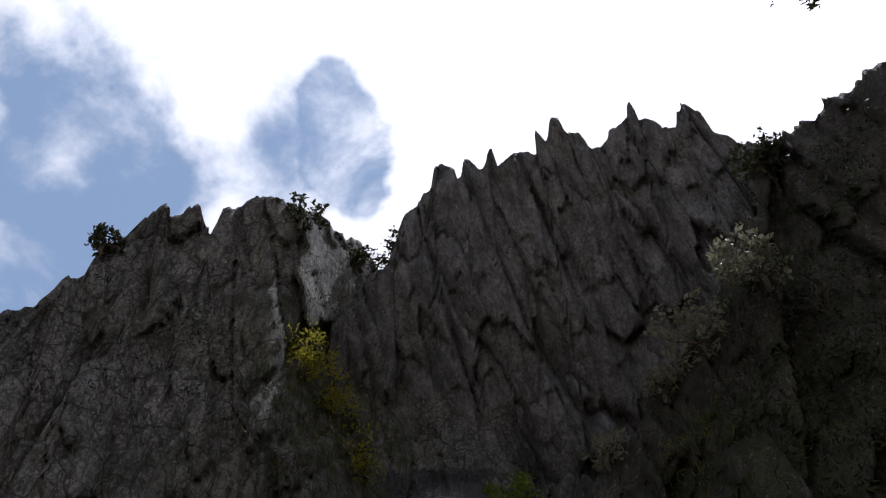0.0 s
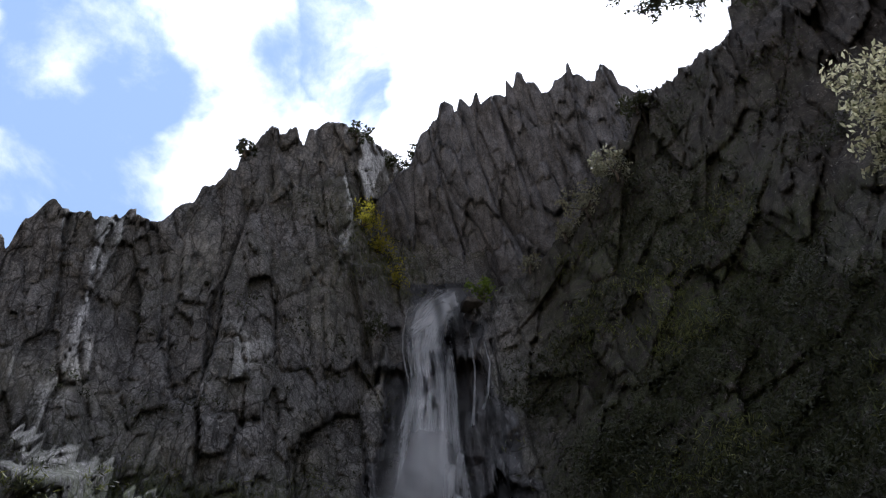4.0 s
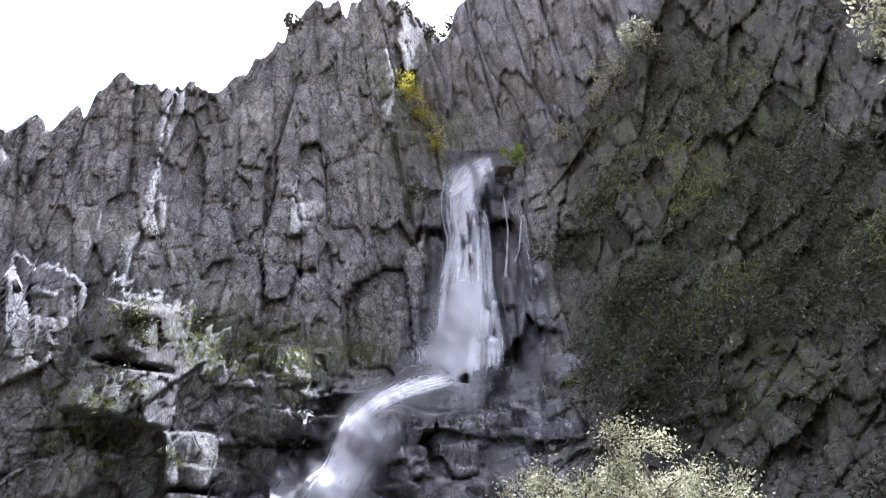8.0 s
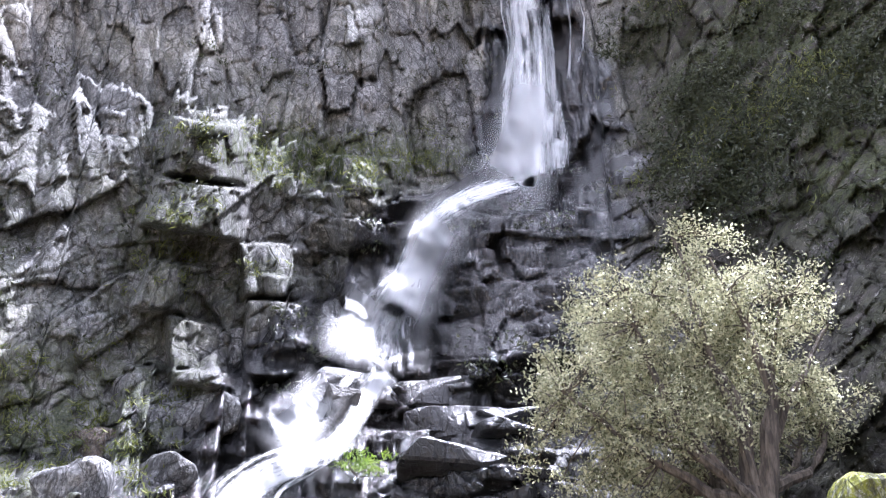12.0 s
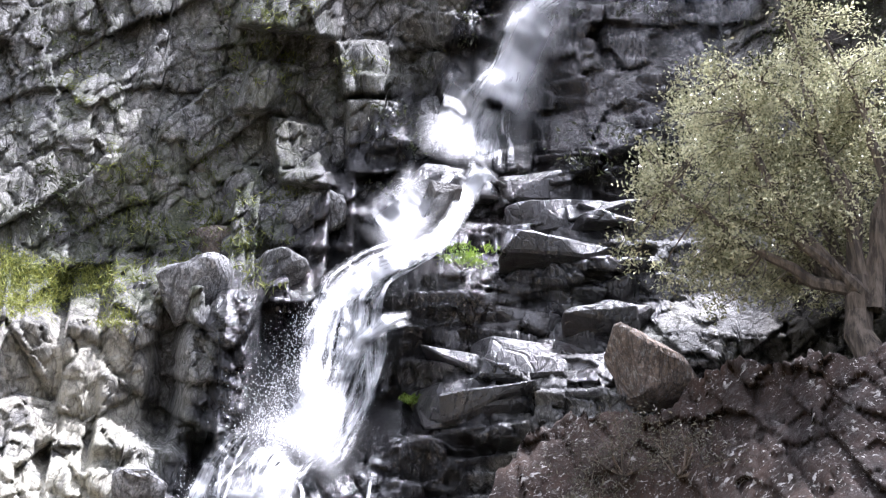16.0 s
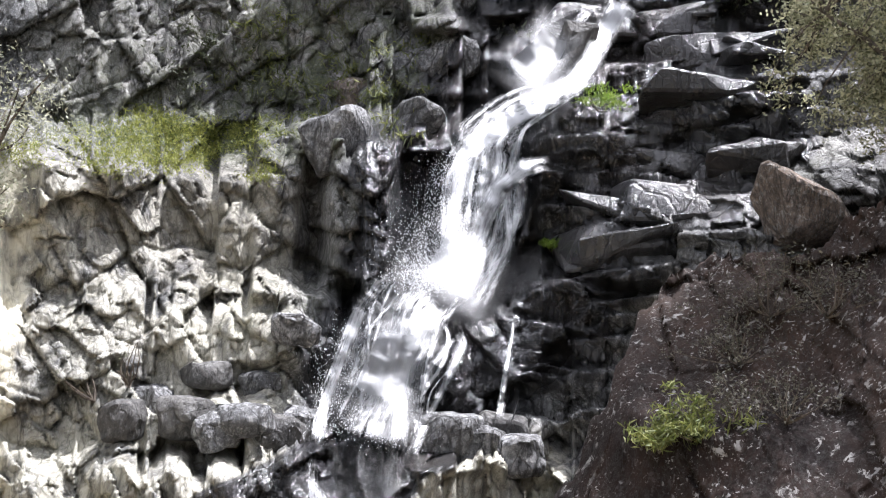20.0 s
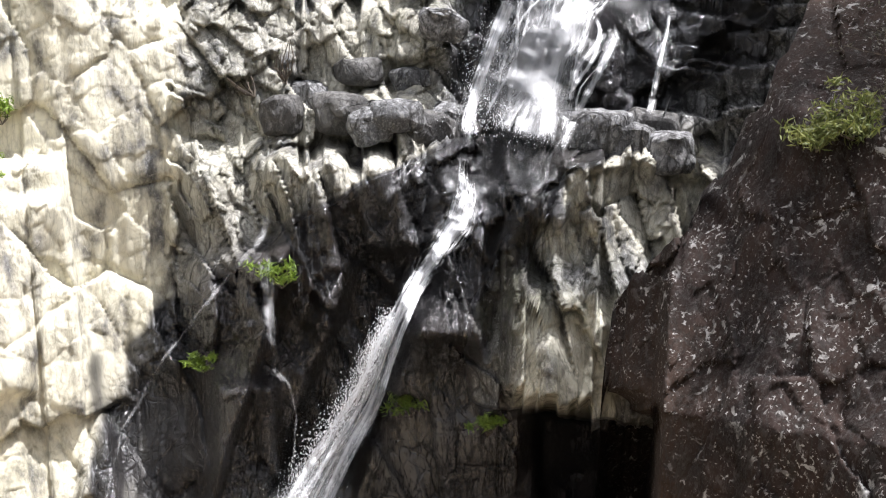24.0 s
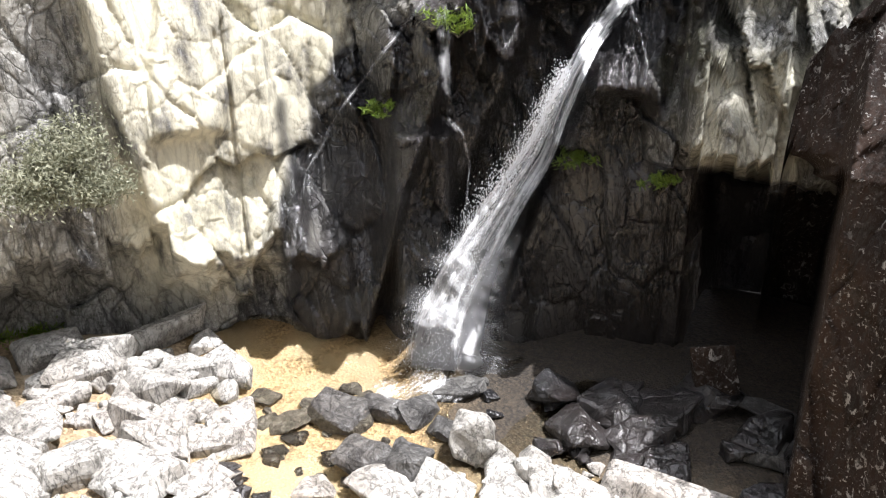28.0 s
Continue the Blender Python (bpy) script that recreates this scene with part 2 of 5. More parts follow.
GRASS = leaf_material("grass", (0.05, 0.075, 0.014), (0.20, 0.21, 0.06), 0.4, 0.6)


def bark_material():
    m, n, s = material("bark")
    p = n.position()
    ridges = n.noise(n.mapping(p, (9, 9, 1.6)), 2.0, 5.0, 0.6)
    n.link(n.mix(n.ramp(ridges, 0.35, 0.65), (0.035, 0.027, 0.02), (0.13, 0.105, 0.08)), s.inputs["Base Color"])
    s.inputs["Roughness"].default_value = 0.9
    n.link(n.bump(ridges, 0.8, 0.03), s.inputs["Normal"])
    return m


BARK = bark_material()


def falling_water(name, body, streaky, top=0.95, fine=1.0, soft=0.35):
    """White aerated water, lit from both sides. body: how closed the sheet is; streaky: how much it breaks into strands along the flow."""
    m, n, s = material(name)
    vec = n.add("ShaderNodeCombineXYZ")
    n.link(n.attribute("side"), vec.inputs[0])
    n.link(n.attribute("along"), vec.inputs[1])
    n.link(n.attribute("layer"), vec.inputs[2])
    v = vec.outputs[0]
    wide = n.noise(n.mapping(v, (2.2, 0.35, 1)), 1.0, 3.0, 0.5, 0.4)
    strands = n.noise(n.mapping(v, (7.0 * fine, 0.9, 1)), 1.0, 4.0, 0.6, 0.2)
    threads = n.noise(n.mapping(v, (22.0 * fine, 3.5, 1)), 1.0, 3.0, 0.6, 0.3)
    froth = n.noise(n.mapping(v, (32.0, 14.0, 1)), 1.0, 4.0, 0.7)
    lace = n.math("ADD", n.math("MULTIPLY", strands, 0.36), n.math("ADD", n.math("MULTIPLY", threads, 0.36), n.math("MULTIPLY", froth, 0.28)))
    fray = n.math("SUBTRACT", n.ramp(n.attribute("edge"), 0.0, 0.95), 1.0)
    part_open = n.math("ADD", body, n.math("MULTIPLY", n.math("SUBTRACT", lace, 0.5), streaky))
    part_open = n.math("ADD", part_open, n.math("MULTIPLY", fray, 0.9))
    part_open = n.math("ADD", part_open, n.math("MULTIPLY", n.math("SUBTRACT", n.attribute("dense"), 0.5), 1.2))
    part_open = n.math("ADD", part_open, n.math("MULTIPLY", n.math("SUBTRACT", wide, 0.5), 0.7))
    alpha = n.math("MULTIPLY", n.math("MINIMUM", n.math("MAXIMUM", part_open, 0.0), 1.0), top)
    alpha = n.math("MULTIPLY", alpha, n.ramp(n.attribute("edge"), 0.0, soft))
    white, back, clear = n.add("ShaderNodeBsdfDiffuse"), n.add("ShaderNodeBsdfTranslucent"), n.add("ShaderNodeBsdfTransparent")
    both, out_mix = n.add("ShaderNodeMixShader"), n.add("ShaderNodeMixShader")
    # spray scatters from all its drops: the sheet's own slope counts for half
    lean, skyward = n.add("ShaderNodeVectorMath"), n.add("ShaderNodeVectorMath")
    lean.operation, skyward.operation = "MULTIPLY_ADD", "NORMALIZE"
    n.link(n.bump(n.math("ADD", lace, n.math("MULTIPLY", froth, 0.6)), 0.7, 0.07), lean.inputs[0])
    lean.inputs[1].default_value = (0.5, 0.5, 0.5)
    lean.inputs[2].default_value = (0.25, 0.1, 0.75)
    n.link(lean.outputs[0], skyward.inputs[0])
    for shade in (white, back):
        shade.inputs[0].default_value = (0.97, 0.97, 0.97, 1)
        n.link(skyward.outputs[0], shade.inputs["Normal"])
    both.inputs[0].default_value = 0.25
    n.link(white.outputs[0], both.inputs[1])
    n.link(back.outputs[0], both.inputs[2])
    n.link(alpha, out_mix.inputs[0])
    n.link(clear.outputs[0], out_mix.inputs[1])
    n.link(both.outputs[0], out_mix.inputs[2])
    out = [x for x in m.node_tree.nodes if x.type == "OUTPUT_MATERIAL"][0]
    n.link(out_mix.outputs[0], out.inputs[0])
    m.node_tree.nodes.remove(s)
    return m


FALL = falling_water("falling_water", 0.6, 3.6, 0.92, 1.2, 0.8)
VEIL = falling_water("water_veil", 0.55, 2.4, 0.58, 1.3, 0.8)
RUSH = falling_water("rushing_water", 0.9, 4.2, 0.95, 1.2, 0.7)
JET_WATER = falling_water("jet_water", 0.6, 4.2, 0.9, 1.6, 0.8)
SPOUT = falling_water("spout_water", 0.6, 5.5, 0.9, 2.4, 0.7)
MIST = falling_water("water_mist", 0.8, 0.6, 0.42, 1.0, 0.95)
MOSS_GRASS = leaf_material("sunny_grass", (0.07, 0.10, 0.015), (0.32, 0.33, 0.07), 0.4, 0.6)
MOSSY = rock_material("mossy_rock", (0.30, 0.32, 0.05), (0.12, 0.13, 0.02), 0.0, 0.2)


def plain(name, colour, rough=0.5):
    m, n, s = material(name)
    s.inputs["Base Color"].default_value = (*colour, 1)
    s.inputs["Roughness"].default_value = rough
    return m


DROP = plain("water_drop", (0.9, 0.92, 0.95), 0.25)


def pool_material():
    m, n, s = material("pool_water")
    s.inputs["Base Color"].default_value = (0.80, 0.74, 0.56, 1)
    s.inputs["Roughness"].default_value = 0.06
    s.inputs["IOR"].default_value = 1.33
    s.inputs["Transmission Weight"].default_value = 1.0
    p = n.position()
    ripple = n.math("ADD", n.noise(p, 6.0, 3.0, 0.5), n.math("MULTIPLY", n.noise(p, 22.0, 2.0), 0.3))
    n.link(n.bump(ripple, 0.25, 0.04), s.inputs["Normal"])
    return m


POOL = pool_material()


def gravel_material():
    m, n, s = material("gravel")
    p = n.position()
    grain = n.voronoi(p, 30.0, "F1", "Color")
    shade = n.add("ShaderNodeSeparateColor")
    n.link(grain, shade.inputs[0])
    colour = n.mix(shade.outputs[0], (0.16, 0.115, 0.065), (0.42, 0.31, 0.19))
    colour = n.mix(n.ramp(n.noise(p, 1.3, 4.0), 0.42, 0.62), colour, (0.32, 0.26, 0.18))
    # spray-wet gravel, blackened further to hold the shade on the floor
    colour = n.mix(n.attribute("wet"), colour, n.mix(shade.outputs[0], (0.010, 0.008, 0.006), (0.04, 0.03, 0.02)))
    n.link(colour, s.inputs["Base Color"])
    s.inputs["Roughness"].default_value = 0.85
    n.link(n.bump(n.voronoi(p, 30.0), 0.7, 0.02), s.inputs["Normal"])
    return m


GRAVEL = gravel_material()

# ---- the cliffs ----
def chance(i, j, k):
    """A steady random number for a pair of whole numbers."""
    h = (i * 374761393 + j * 668265263 + k * 974634777) & 0x7FFFFFFF
    h = ((h ^ (h >> 13)) * 1274126177) & 0x7FFFFFFF
    h = ((h ^ (h >> 11)) * 668265263) & 0x7FFFFFFF
    return ((h ^ (h >> 16)) & 0xFFFF) / 65535.0


def blocks(u, v, size, tall, lean, amp, groove, seed, tip=0.4, turn=1.2, bias=0.0):
    """Jointed rock: leaning columns of uneven width, cut across at uneven heights; each block stands out and is turned a little by chance."""
    c, s = math.cos(radians(lean)), math.sin(radians(lean))
    a, b = (u * c + v * s) / size, (v * c - u * s) / (size * tall)
    a = a + 0.8 * waves(a, a * 0, 1.7, seed + 11) + 0.22 * waves(a, b, 1.1, seed + 12)
    ia = np.floor(a).astype(np.int64)
    fa = a - ia
    b = b + 13.7 * chance(ia, ia * 0, seed) + (chance(ia, ia * 0, seed + 5) - 0.5) * 0.8 * fa
    b = b + 0.7 * waves(b, ia * 3.1, 1.6, seed + 13)
    ib = np.floor(b).astype(np.int64)
    fb = b - ib
    r1, r2, r3 = chance(ia, ib, seed + 1), chance(ia, ib, seed + 2), chance(ia, ib, seed + 3)
    edge = np.minimum(np.minimum(fa, 1 - fa), np.minimum(fb, 1 - fb) * tall)
    return amp * ((r1 - 0.5) + turn * (r2 - 0.5 + bias) * (fa - 0.5) + tip * (r3 - 0.6) * (fb - 0.5)) - groove * np.exp(-edge / 0.03)


def facets(u, v, size, tall, lean, amp, tilt, groove, seed, bias=0.0, lid=0.1, sharp=0.9):
    """Fractured rock: angular cells of uneven size, each a flat face set back and tilted by chance, parted by joints. The cells are long in the leaning direction."""
    c, s = math.cos(radians(lean)), math.sin(radians(lean))
    a, b = (u * c + v * s) / size + seed * 3.71, (v * c - u * s) / (size * tall) + seed * 1.37
    ia, ib = np.floor(a).astype(np.int64), np.floor(b).astype(np.int64)
    best, second = np.full(a.shape, 9.0), np.full(a.shape, 9.0)
    pa, pb, ci, cj = np.zeros(a.shape), np.zeros(a.shape), ia * 0, ib * 0
    for di in (-1, 0, 1):
        for dj in (-1, 0, 1):
            i, j = ia + di, ib + dj
            da, db = a - i - 0.1 - 0.8 * chance(i, j, seed), b - j - 0.1 - 0.8 * chance(i, j, seed + 1)
            fa, fb = np.abs(da), np.abs(db)
            d = sharp * np.maximum(fa, fb) + (1 - sharp) * (fa + fb)
            near = d < best
            second = np.where(near, best, np.minimum(second, d))
            pa, pb, ci, cj = np.where(near, da, pa), np.where(near, db, pb), np.where(near, i, ci), np.where(near, j, cj)
            best = np.minimum(best, d)
    r1, r2, r3 = chance(ci, cj, seed + 2), chance(ci, cj, seed + 3), chance(ci, cj, seed + 4)
    return amp * ((r1 - 0.5) + 2 * tilt * ((r2 - 0.5 + bias) * pa + (r3 - 0.5 - lid) * pb)) - groove * np.exp(-(second - best) / 0.06)


def waves(u, v, size, seed):
    """Smooth value noise."""
    a, b = u / size + seed * 17.3, v / size + seed * 5.7
    ia, ib = np.floor(a).astype(np.int64), np.floor(b).astype(np.int64)
    fa, fb = a - ia, b - ib
    fa, fb = fa * fa * (3 - 2 * fa), fb * fb * (3 - 2 * fb)

    def rnd(i, j):
        h = (i * 374761393 + j * 668265263 + seed * 974634777) & 0x7FFFFFFF
        h = ((h ^ (h >> 13)) * 1274126177) & 0x7FFFFFFF
        return ((h ^ (h >> 16)) & 0xFFFF) / 65535.0

    top = rnd(ia, ib) * (1 - fa) + rnd(ia + 1, ib) * fa
    low = rnd(ia, ib + 1) * (1 - fa) + rnd(ia + 1, ib + 1) * fa
    return top * (1 - fb) + low * fb - 0.5


def along(points, x):
    xs, ys = zip(*points)
    return np.interp(x, xs, ys)


def towers(points, x):
    """Like along(), but flat near each point and steep between two."""
    xs, ys = (np.array(q, float) for q in zip(*points))
    k = np.clip(np.searchsorted(xs, x) - 1, 0, len(xs) - 2)
    f = np.clip((x - xs[k]) / (xs[k + 1] - xs[k]), 0, 1)
    f = f * f * (3 - 2 * f)
    f = f * f * (3 - 2 * f)
    return ys[k] * (1 - f) + ys[k + 1] * f


def table(columns, az, el):
    """Distance from columns of (azimuth, ((elevation, distance), ...))."""
    azs = np.array([c[0] for c in columns])
    rows = np.array([along(c[1], el) for c in columns])
    k = np.clip(np.searchsorted(azs, az) - 1, 0, len(azs) - 2)
    f = np.clip((az - azs[k]) / (azs[k + 1] - azs[k]), 0, 1)
    f = f * f * (3 - 2 * f)
    flat = np.arange(el.size).reshape(el.shape)
    rows = rows.reshape(len(azs), -1)
    return rows[k, flat] * (1 - f) + rows[k + 1, flat] * f


def grid_mesh(name, x, y, z, mat, layers=()):
    """A mesh from three arrays of one shape (rows upwards, columns to the right)."""
    h, w = x.shape
    me = bpy.data.meshes.new(name)
    idx = np.arange(h * w).reshape(h, w)
    quads = np.stack((idx[:-1, :-1], idx[:-1, 1:], idx[1:, 1:], idx[1:, :-1]), -1).reshape(-1, 4)
    me.vertices.add(h * w)
    me.vertices.foreach_set("co", np.stack((x, y, z), -1).astype(np.float32).ravel())
    me.loops.add(quads.size)
    me.loops.foreach_set("vertex_index", quads.ravel().astype(np.int32))
    me.polygons.add(len(quads))
    me.polygons.foreach_set("loop_start", np.arange(0, quads.size, 4, dtype=np.int32))
    me.polygons.foreach_set("loop_total", np.full(len(quads), 4, dtype=np.int32))
    me.update(calc_edges=True)
    for key, values in layers:
        layer = me.attributes.new(key, "FLOAT", "POINT")
        layer.data.foreach_set("value", values.astype(np.float32).ravel())
    me.materials.append(mat)
    return new(name, me)


def bell(a, b, ca, cb, wa, wb):
    return np.exp(-(((a - ca) / wa) ** 2 + ((b - cb) / wb) ** 2))


MAIN = (
    (-82, ((-36, 12.6), (-27, 12.4), (-26, 10.4), (0, 10.8), (12, 13), (35, 20), (42, 21.5))),
    (-62, ((-33, 11.9), (-27, 11.8), (-26.5, 11.0), (-10, 11.5), (5, 12.2), (11, 13.6), (13, 17), (31, 18.4), (31.1, 21.4), (45, 22.6))),
    (-52, ((-33, 11.8), (-28.5, 11.8), (-28, 11.3), (-14, 12.1), (2, 12.7), (9, 13.8), (11, 14.6), (12.5, 17.3), (31.5, 18.6), (31.6, 21.6), (47, 23))),
    (-45.5, ((-33, 11.6), (-20, 11.9), (-12, 12.4), (0, 12.9), (2, 13.4), (10, 13.8), (12, 17.5), (32, 18.8), (32.1, 21.8), (48, 23.4))),
    (-43, ((-34, 10.9), (-20, 11.2), (-8, 12), (-6, 12.6), (1.5, 13), (3, 13.6), (10, 14), (12.5, 17.5), (32, 18.8), (32.1, 21.8), (48, 23.4))),
    (-36, ((-36, 10.5), (-16, 10.6), (-7.5, 11.2), (-6, 12.3), (2, 13.2), (3.5, 14.3), (9.5, 14.8), (12, 17.4), (33, 18.9), (33.1, 22), (49, 23.6))),
    (-28, ((-37, 10.9), (-21, 10.7), (-18.7, 10.3), (-16, 11), (-8, 11.6), (-6.3, 12.6), (2, 13), (3.5, 14.2), (12, 15), (13, 17.3), (34.3, 19.2), (34.4, 22.2), (51, 23.9))),
    (-24.3, ((-38, 11.2), (-23, 10.6), (-22, 9.9), (-16, 10.4), (-14, 10.9), (-6.5, 11.8), (-5.5, 12.6), (2, 13), (3, 14), (12, 15.1), (14, 16.8), (17, 17.8), (34.3, 19.3), (34.4, 22.3), (52, 24))),
    (-22.5, ((-38, 13.6), (-23.2, 13.4), (-22.2, 9.8), (-16, 10.3), (-14, 10.9), (-6.5, 11.8), (-5.5, 12.6), (2, 13), (3, 13.8), (12, 15.2), (14, 16.6), (17, 18), (34.3, 19.4), (34.4, 22.4), (53, 24.1))),
    (-20, ((-38, 13.7), (-23.2, 13.6), (-22.2, 10.3), (-16, 10.7), (-14, 11.2), (-6.5, 11.9), (-5.5, 12.6), (2, 13), (3, 13.8), (12, 15), (15, 16.4), (18, 17.6), (20, 18.2), (34, 19.5), (34.1, 22.5), (53, 24.2))),
    (-14, ((-38, 14), (-23.2, 13.8), (-22.2, 11.2), (-6, 12.2), (2, 13.2), (8, 14), (14.5, 14.8), (16, 16.2), (18.5, 16.8), (20, 18.2), (26, 19.5), (32, 19.8), (32.1, 22.8), (53.5, 24.4))),
    (-8, ((-38, 11), (-5, 12), (5, 13), (14.5, 14.8), (16, 16), (20, 17), (20.6, 18.6), (29, 21), (31, 21), (31.2, 23.2), (43, 24), (54, 24.8))),
    (-1, ((-38, 10.5), (5, 12.5), (14.5, 14.6), (17, 16), (20, 16.8), (22, 18), (30.5, 21.5), (32, 24.6), (44, 27), (53, 28.5))),
    (5, ((-30, 10), (10, 13.5), (20, 17), (30, 21), (33, 23), (44.5, 26.8), (50, 28.5))),
    (12, ((-30, 9.5), (10, 13), (20, 16), (30, 19), (40, 22), (48, 25.5))),
    (22, ((-30, 9), (10, 12), (20, 14), (30, 16), (40, 19.5), (54, 25.5))),
    (32, ((-30, 8.5), (10, 11), (30, 14), (42, 17.2), (58, 24.5))),
    (48, ((-30, 8), (10, 10), (30, 13), (42, 17), (58, 25))),
)
CREST = (
    (-82, 30), (-60, 34), (-45, 38), (-35.5, 41.3), (-33.5, 42.8), (-32.6, 42.3), (-31.3, 44.1), (-30.6, 43.5), (-30.3, 45.4), (-29, 46.8), (-28.2, 46.4),
    (-25.9, 46.6), (-24.1, 46.9), (-23.6, 47.5), (-21.8, 47.2), (-19.2, 48.7), (-18.6, 49.8), (-16.3, 51), (-16.2, 52.1), (-13.8, 53.7), (-13, 53.4), (-11.9, 53.9),
    (-10.9, 53), (-10.6, 53.9), (-8.6, 54.5), (-5.9, 54.2), (-3, 53), (-1.4, 52), (-0.6, 52.4), (0.4, 53.2), (2.1, 53.2), (4, 50.6), (5.2, 48), (5.8, 45.0),
    (7.8, 45.5), (9.3, 46.3), (12.5, 47.8), (14.3, 49), (17.2, 50.8), (18.5, 52), (21.4, 53.9), (23.7, 54.3), (26.2, 54.9), (28.4, 55.1), (31, 55.6),
    (31.7, 56.7), (33, 57.6), (35, 57.8), (38, 58.5), (43, 58), (48, 55),
)


def step(x, edge, soft):
    return 0.5 + 0.5 * np.tanh((x - edge) / soft)


def box(az, el, a0, a1, e0, e1, out, soft=0.35, slant=0.0):
    """A buttress (out in metres towards the gorge) or a recess (minus), between two azimuths and two elevations."""
    a = az + slant * (el - (e0 + e1) / 2)
    return out * step(a, a0, soft) * step(-a, -a1, soft) * step(el, e0, soft) * step(-el, -e1, np.where(el > 4, 0.04, soft))


def wedge(az, el, a0, a1, e0, e1, out):
    """A rib whose face turns away to one side: it grows from a0 to a1 and breaks off there."""
    return out * np.clip((az - a0) / (a1 - a0), 0, 1) * step(-az, -a1, 0.2) * step(el, e0, 0.4) * step(-el, -e1, 0.4)


def prow(az, el, a0, a1, a2, e0, e1, out, slant=0.0, soft=0.12):
    """A block that juts out: a front from a0 to a1, then a side that runs back to the face at a2."""
    a = az + slant * (el - (e0 + e1) / 2)
    return out * np.clip((a2 - a) / (a2 - a1), 0, 1) * step(a, a0, soft) * step(el, e0, soft) * step(-el, -e1, 0.03)


SHEETS = {}


def surface(name, az, el, near=0):
    """Distance of the finished rock at a direction; near: the least within so many grid steps."""
    az0, stp, low, high, h = SHEETS[name]
    c = np.clip(np.round((az - az0) / stp).astype(int), 0, h.shape[1] - 1)
    r = np.clip(np.round((el - low[c]) / (high[c] - low[c]) * (h.shape[0] - 1)).astype(int), 0, h.shape[0] - 1)
    if not near:
        return h[r, c]
    best = np.full(np.shape(az), 99.0)
    for dr in range(-near, near + 1, 2):
        for dc in range(-near, near + 1, 2):
            best = np.minimum(best, h[np.clip(r + dr, 0, h.shape[0] - 1), np.clip(c + dc, 0, h.shape[1] - 1)])
    return best


def place(az, el, h):
    return Vector((h * math.sin(radians(az)), h * math.cos(radians(az)), EYE + h * math.tan(radians(el))))


def warped(u, v, seed, far=0.1):
    return u + far * waves(u, v, 1.7, seed + 20), v + far * waves(u, v, 1.6, seed + 21)


def wall_rock(u, v, seed):
    """High faces: broad upright columns, cut by cross joints into uneven blocks."""
    u, v = warped(u, v, seed)
    d = 0.9 * waves(u + 0.17 * v, v * 0.2, 1.0, seed + 28) + facets(u, v, 1.3, 2.6, 10, 0.85, 0.45, 0.2, seed + 1, 0.1) + facets(u, v, 0.7, 1.9, 13, 0.4, 0.6, 0.12, seed + 2, 0.05)
    return d + facets(u, v, 0.3, 1.7, 6, 0.15, 0.9, 0.05, seed + 3)


def rib_rock(u, v, seed):
    """Leaning fins that turn a face to the light."""
    u, v = warped(u, v, seed)
    d = facets(u, v, 1.1, 3.4, 20, 0.7, 0.6, 0.16, seed + 5, 0.12) + facets(u, v, 0.5, 2.2, 24, 0.3, 0.7, 0.08, seed + 6, 0.15)
    return d + facets(u, v, 0.26, 1.8, 18, 0.1, 0.9, 0.03, seed + 7)


def slab_rock(u, v, seed):
    """Slabs that climb aslant, their broken ends stepping up."""
    u, v = warped(u, v, seed)
    d = facets(u, v, 0.9, 2.2, -52, 0.6, 0.7, 0.1, seed + 9, 0.1) + facets(u, v, 0.5, 1.8, 16, 0.3, 0.6, 0.08, seed + 10, 0.1)
    return d + facets(u, v, 0.26, 1.7, -46, 0.1, 0.9, 0.03, seed + 11, 0.1)


def ledge_rock(u, v, seed):
    """Flat-lying beds: ledges that stand out over undercut joints."""
    u, v = warped(u, v, seed, 0.2)
    d = facets(u, v, 0.6, 3.2, 94, 0.62, 0.9, 0.12, seed + 13, 0.3, 0.1, 0.85) + facets(u, v, 0.3, 2.2, 84, 0.2, 1.0, 0.05, seed + 14, 0.25)
    return d + facets(u, v, 0.7, 1.5, 8, 0.28, 0.6, 0.07, seed + 15)


def block_rock(u, v, seed):
    """Low faces: chunky blocks split by joints that slant down to the falls."""
    u, v = warped(u, v, seed)
    d = facets(u, v, 0.95, 1.4, 34, 0.7, 0.6, 0.14, seed + 17, 0.0, 0.2, 0.85) + facets(u, v, 0.46, 1.7, 42, 0.3, 0.7, 0.08, seed + 18, 0.0, 0.15)
    return d + facets(u, v, 0.24, 1.4, 30, 0.09, 0.9, 0.02, seed + 19)


def smooth_rock(u, v, seed):
    """Great worn faces with few joints."""
    u, v = warped(u, v, seed, 0.3)
    d = facets(u, v, 1.2, 1.8, 14, 0.45, 0.5, 0.06, seed + 24, 0.0, 0.15, 0.6) + facets(u, v, 0.45, 1.6, 20, 0.1, 0.8, 0.03, seed + 25, 0.0, 0.1, 0.6)
    return d + 0.3 * waves(u, v, 0.9, seed + 27)


def wall_edge(el):
    """Azimuth at which the bleached wall ends, towards the falls."""
    return along(((-30, -54.5), (-22.5, -50.4), (-14.5, -45.7), (0, -44.2), (10, -44)), el)


def sheer_rock(u, v, seed):
    """Great flat slabs with thin slanting joints."""
    u, v = warped(u, v, seed, 0.2)
    d = facets(u, v, 1.5, 1.5, 28, 0.6, 0.3, 0.12, seed + 33, 0.05, 0.0, 0.8) + facets(u, v, 0.75, 1.5, 40, 0.09, 0.3, 0.04, seed + 34, 0.05, 0.0, 0.75)
    return d + facets(u, v, 0.4, 1.6, 24, 0.04, 0.4, 0.02, seed + 35)


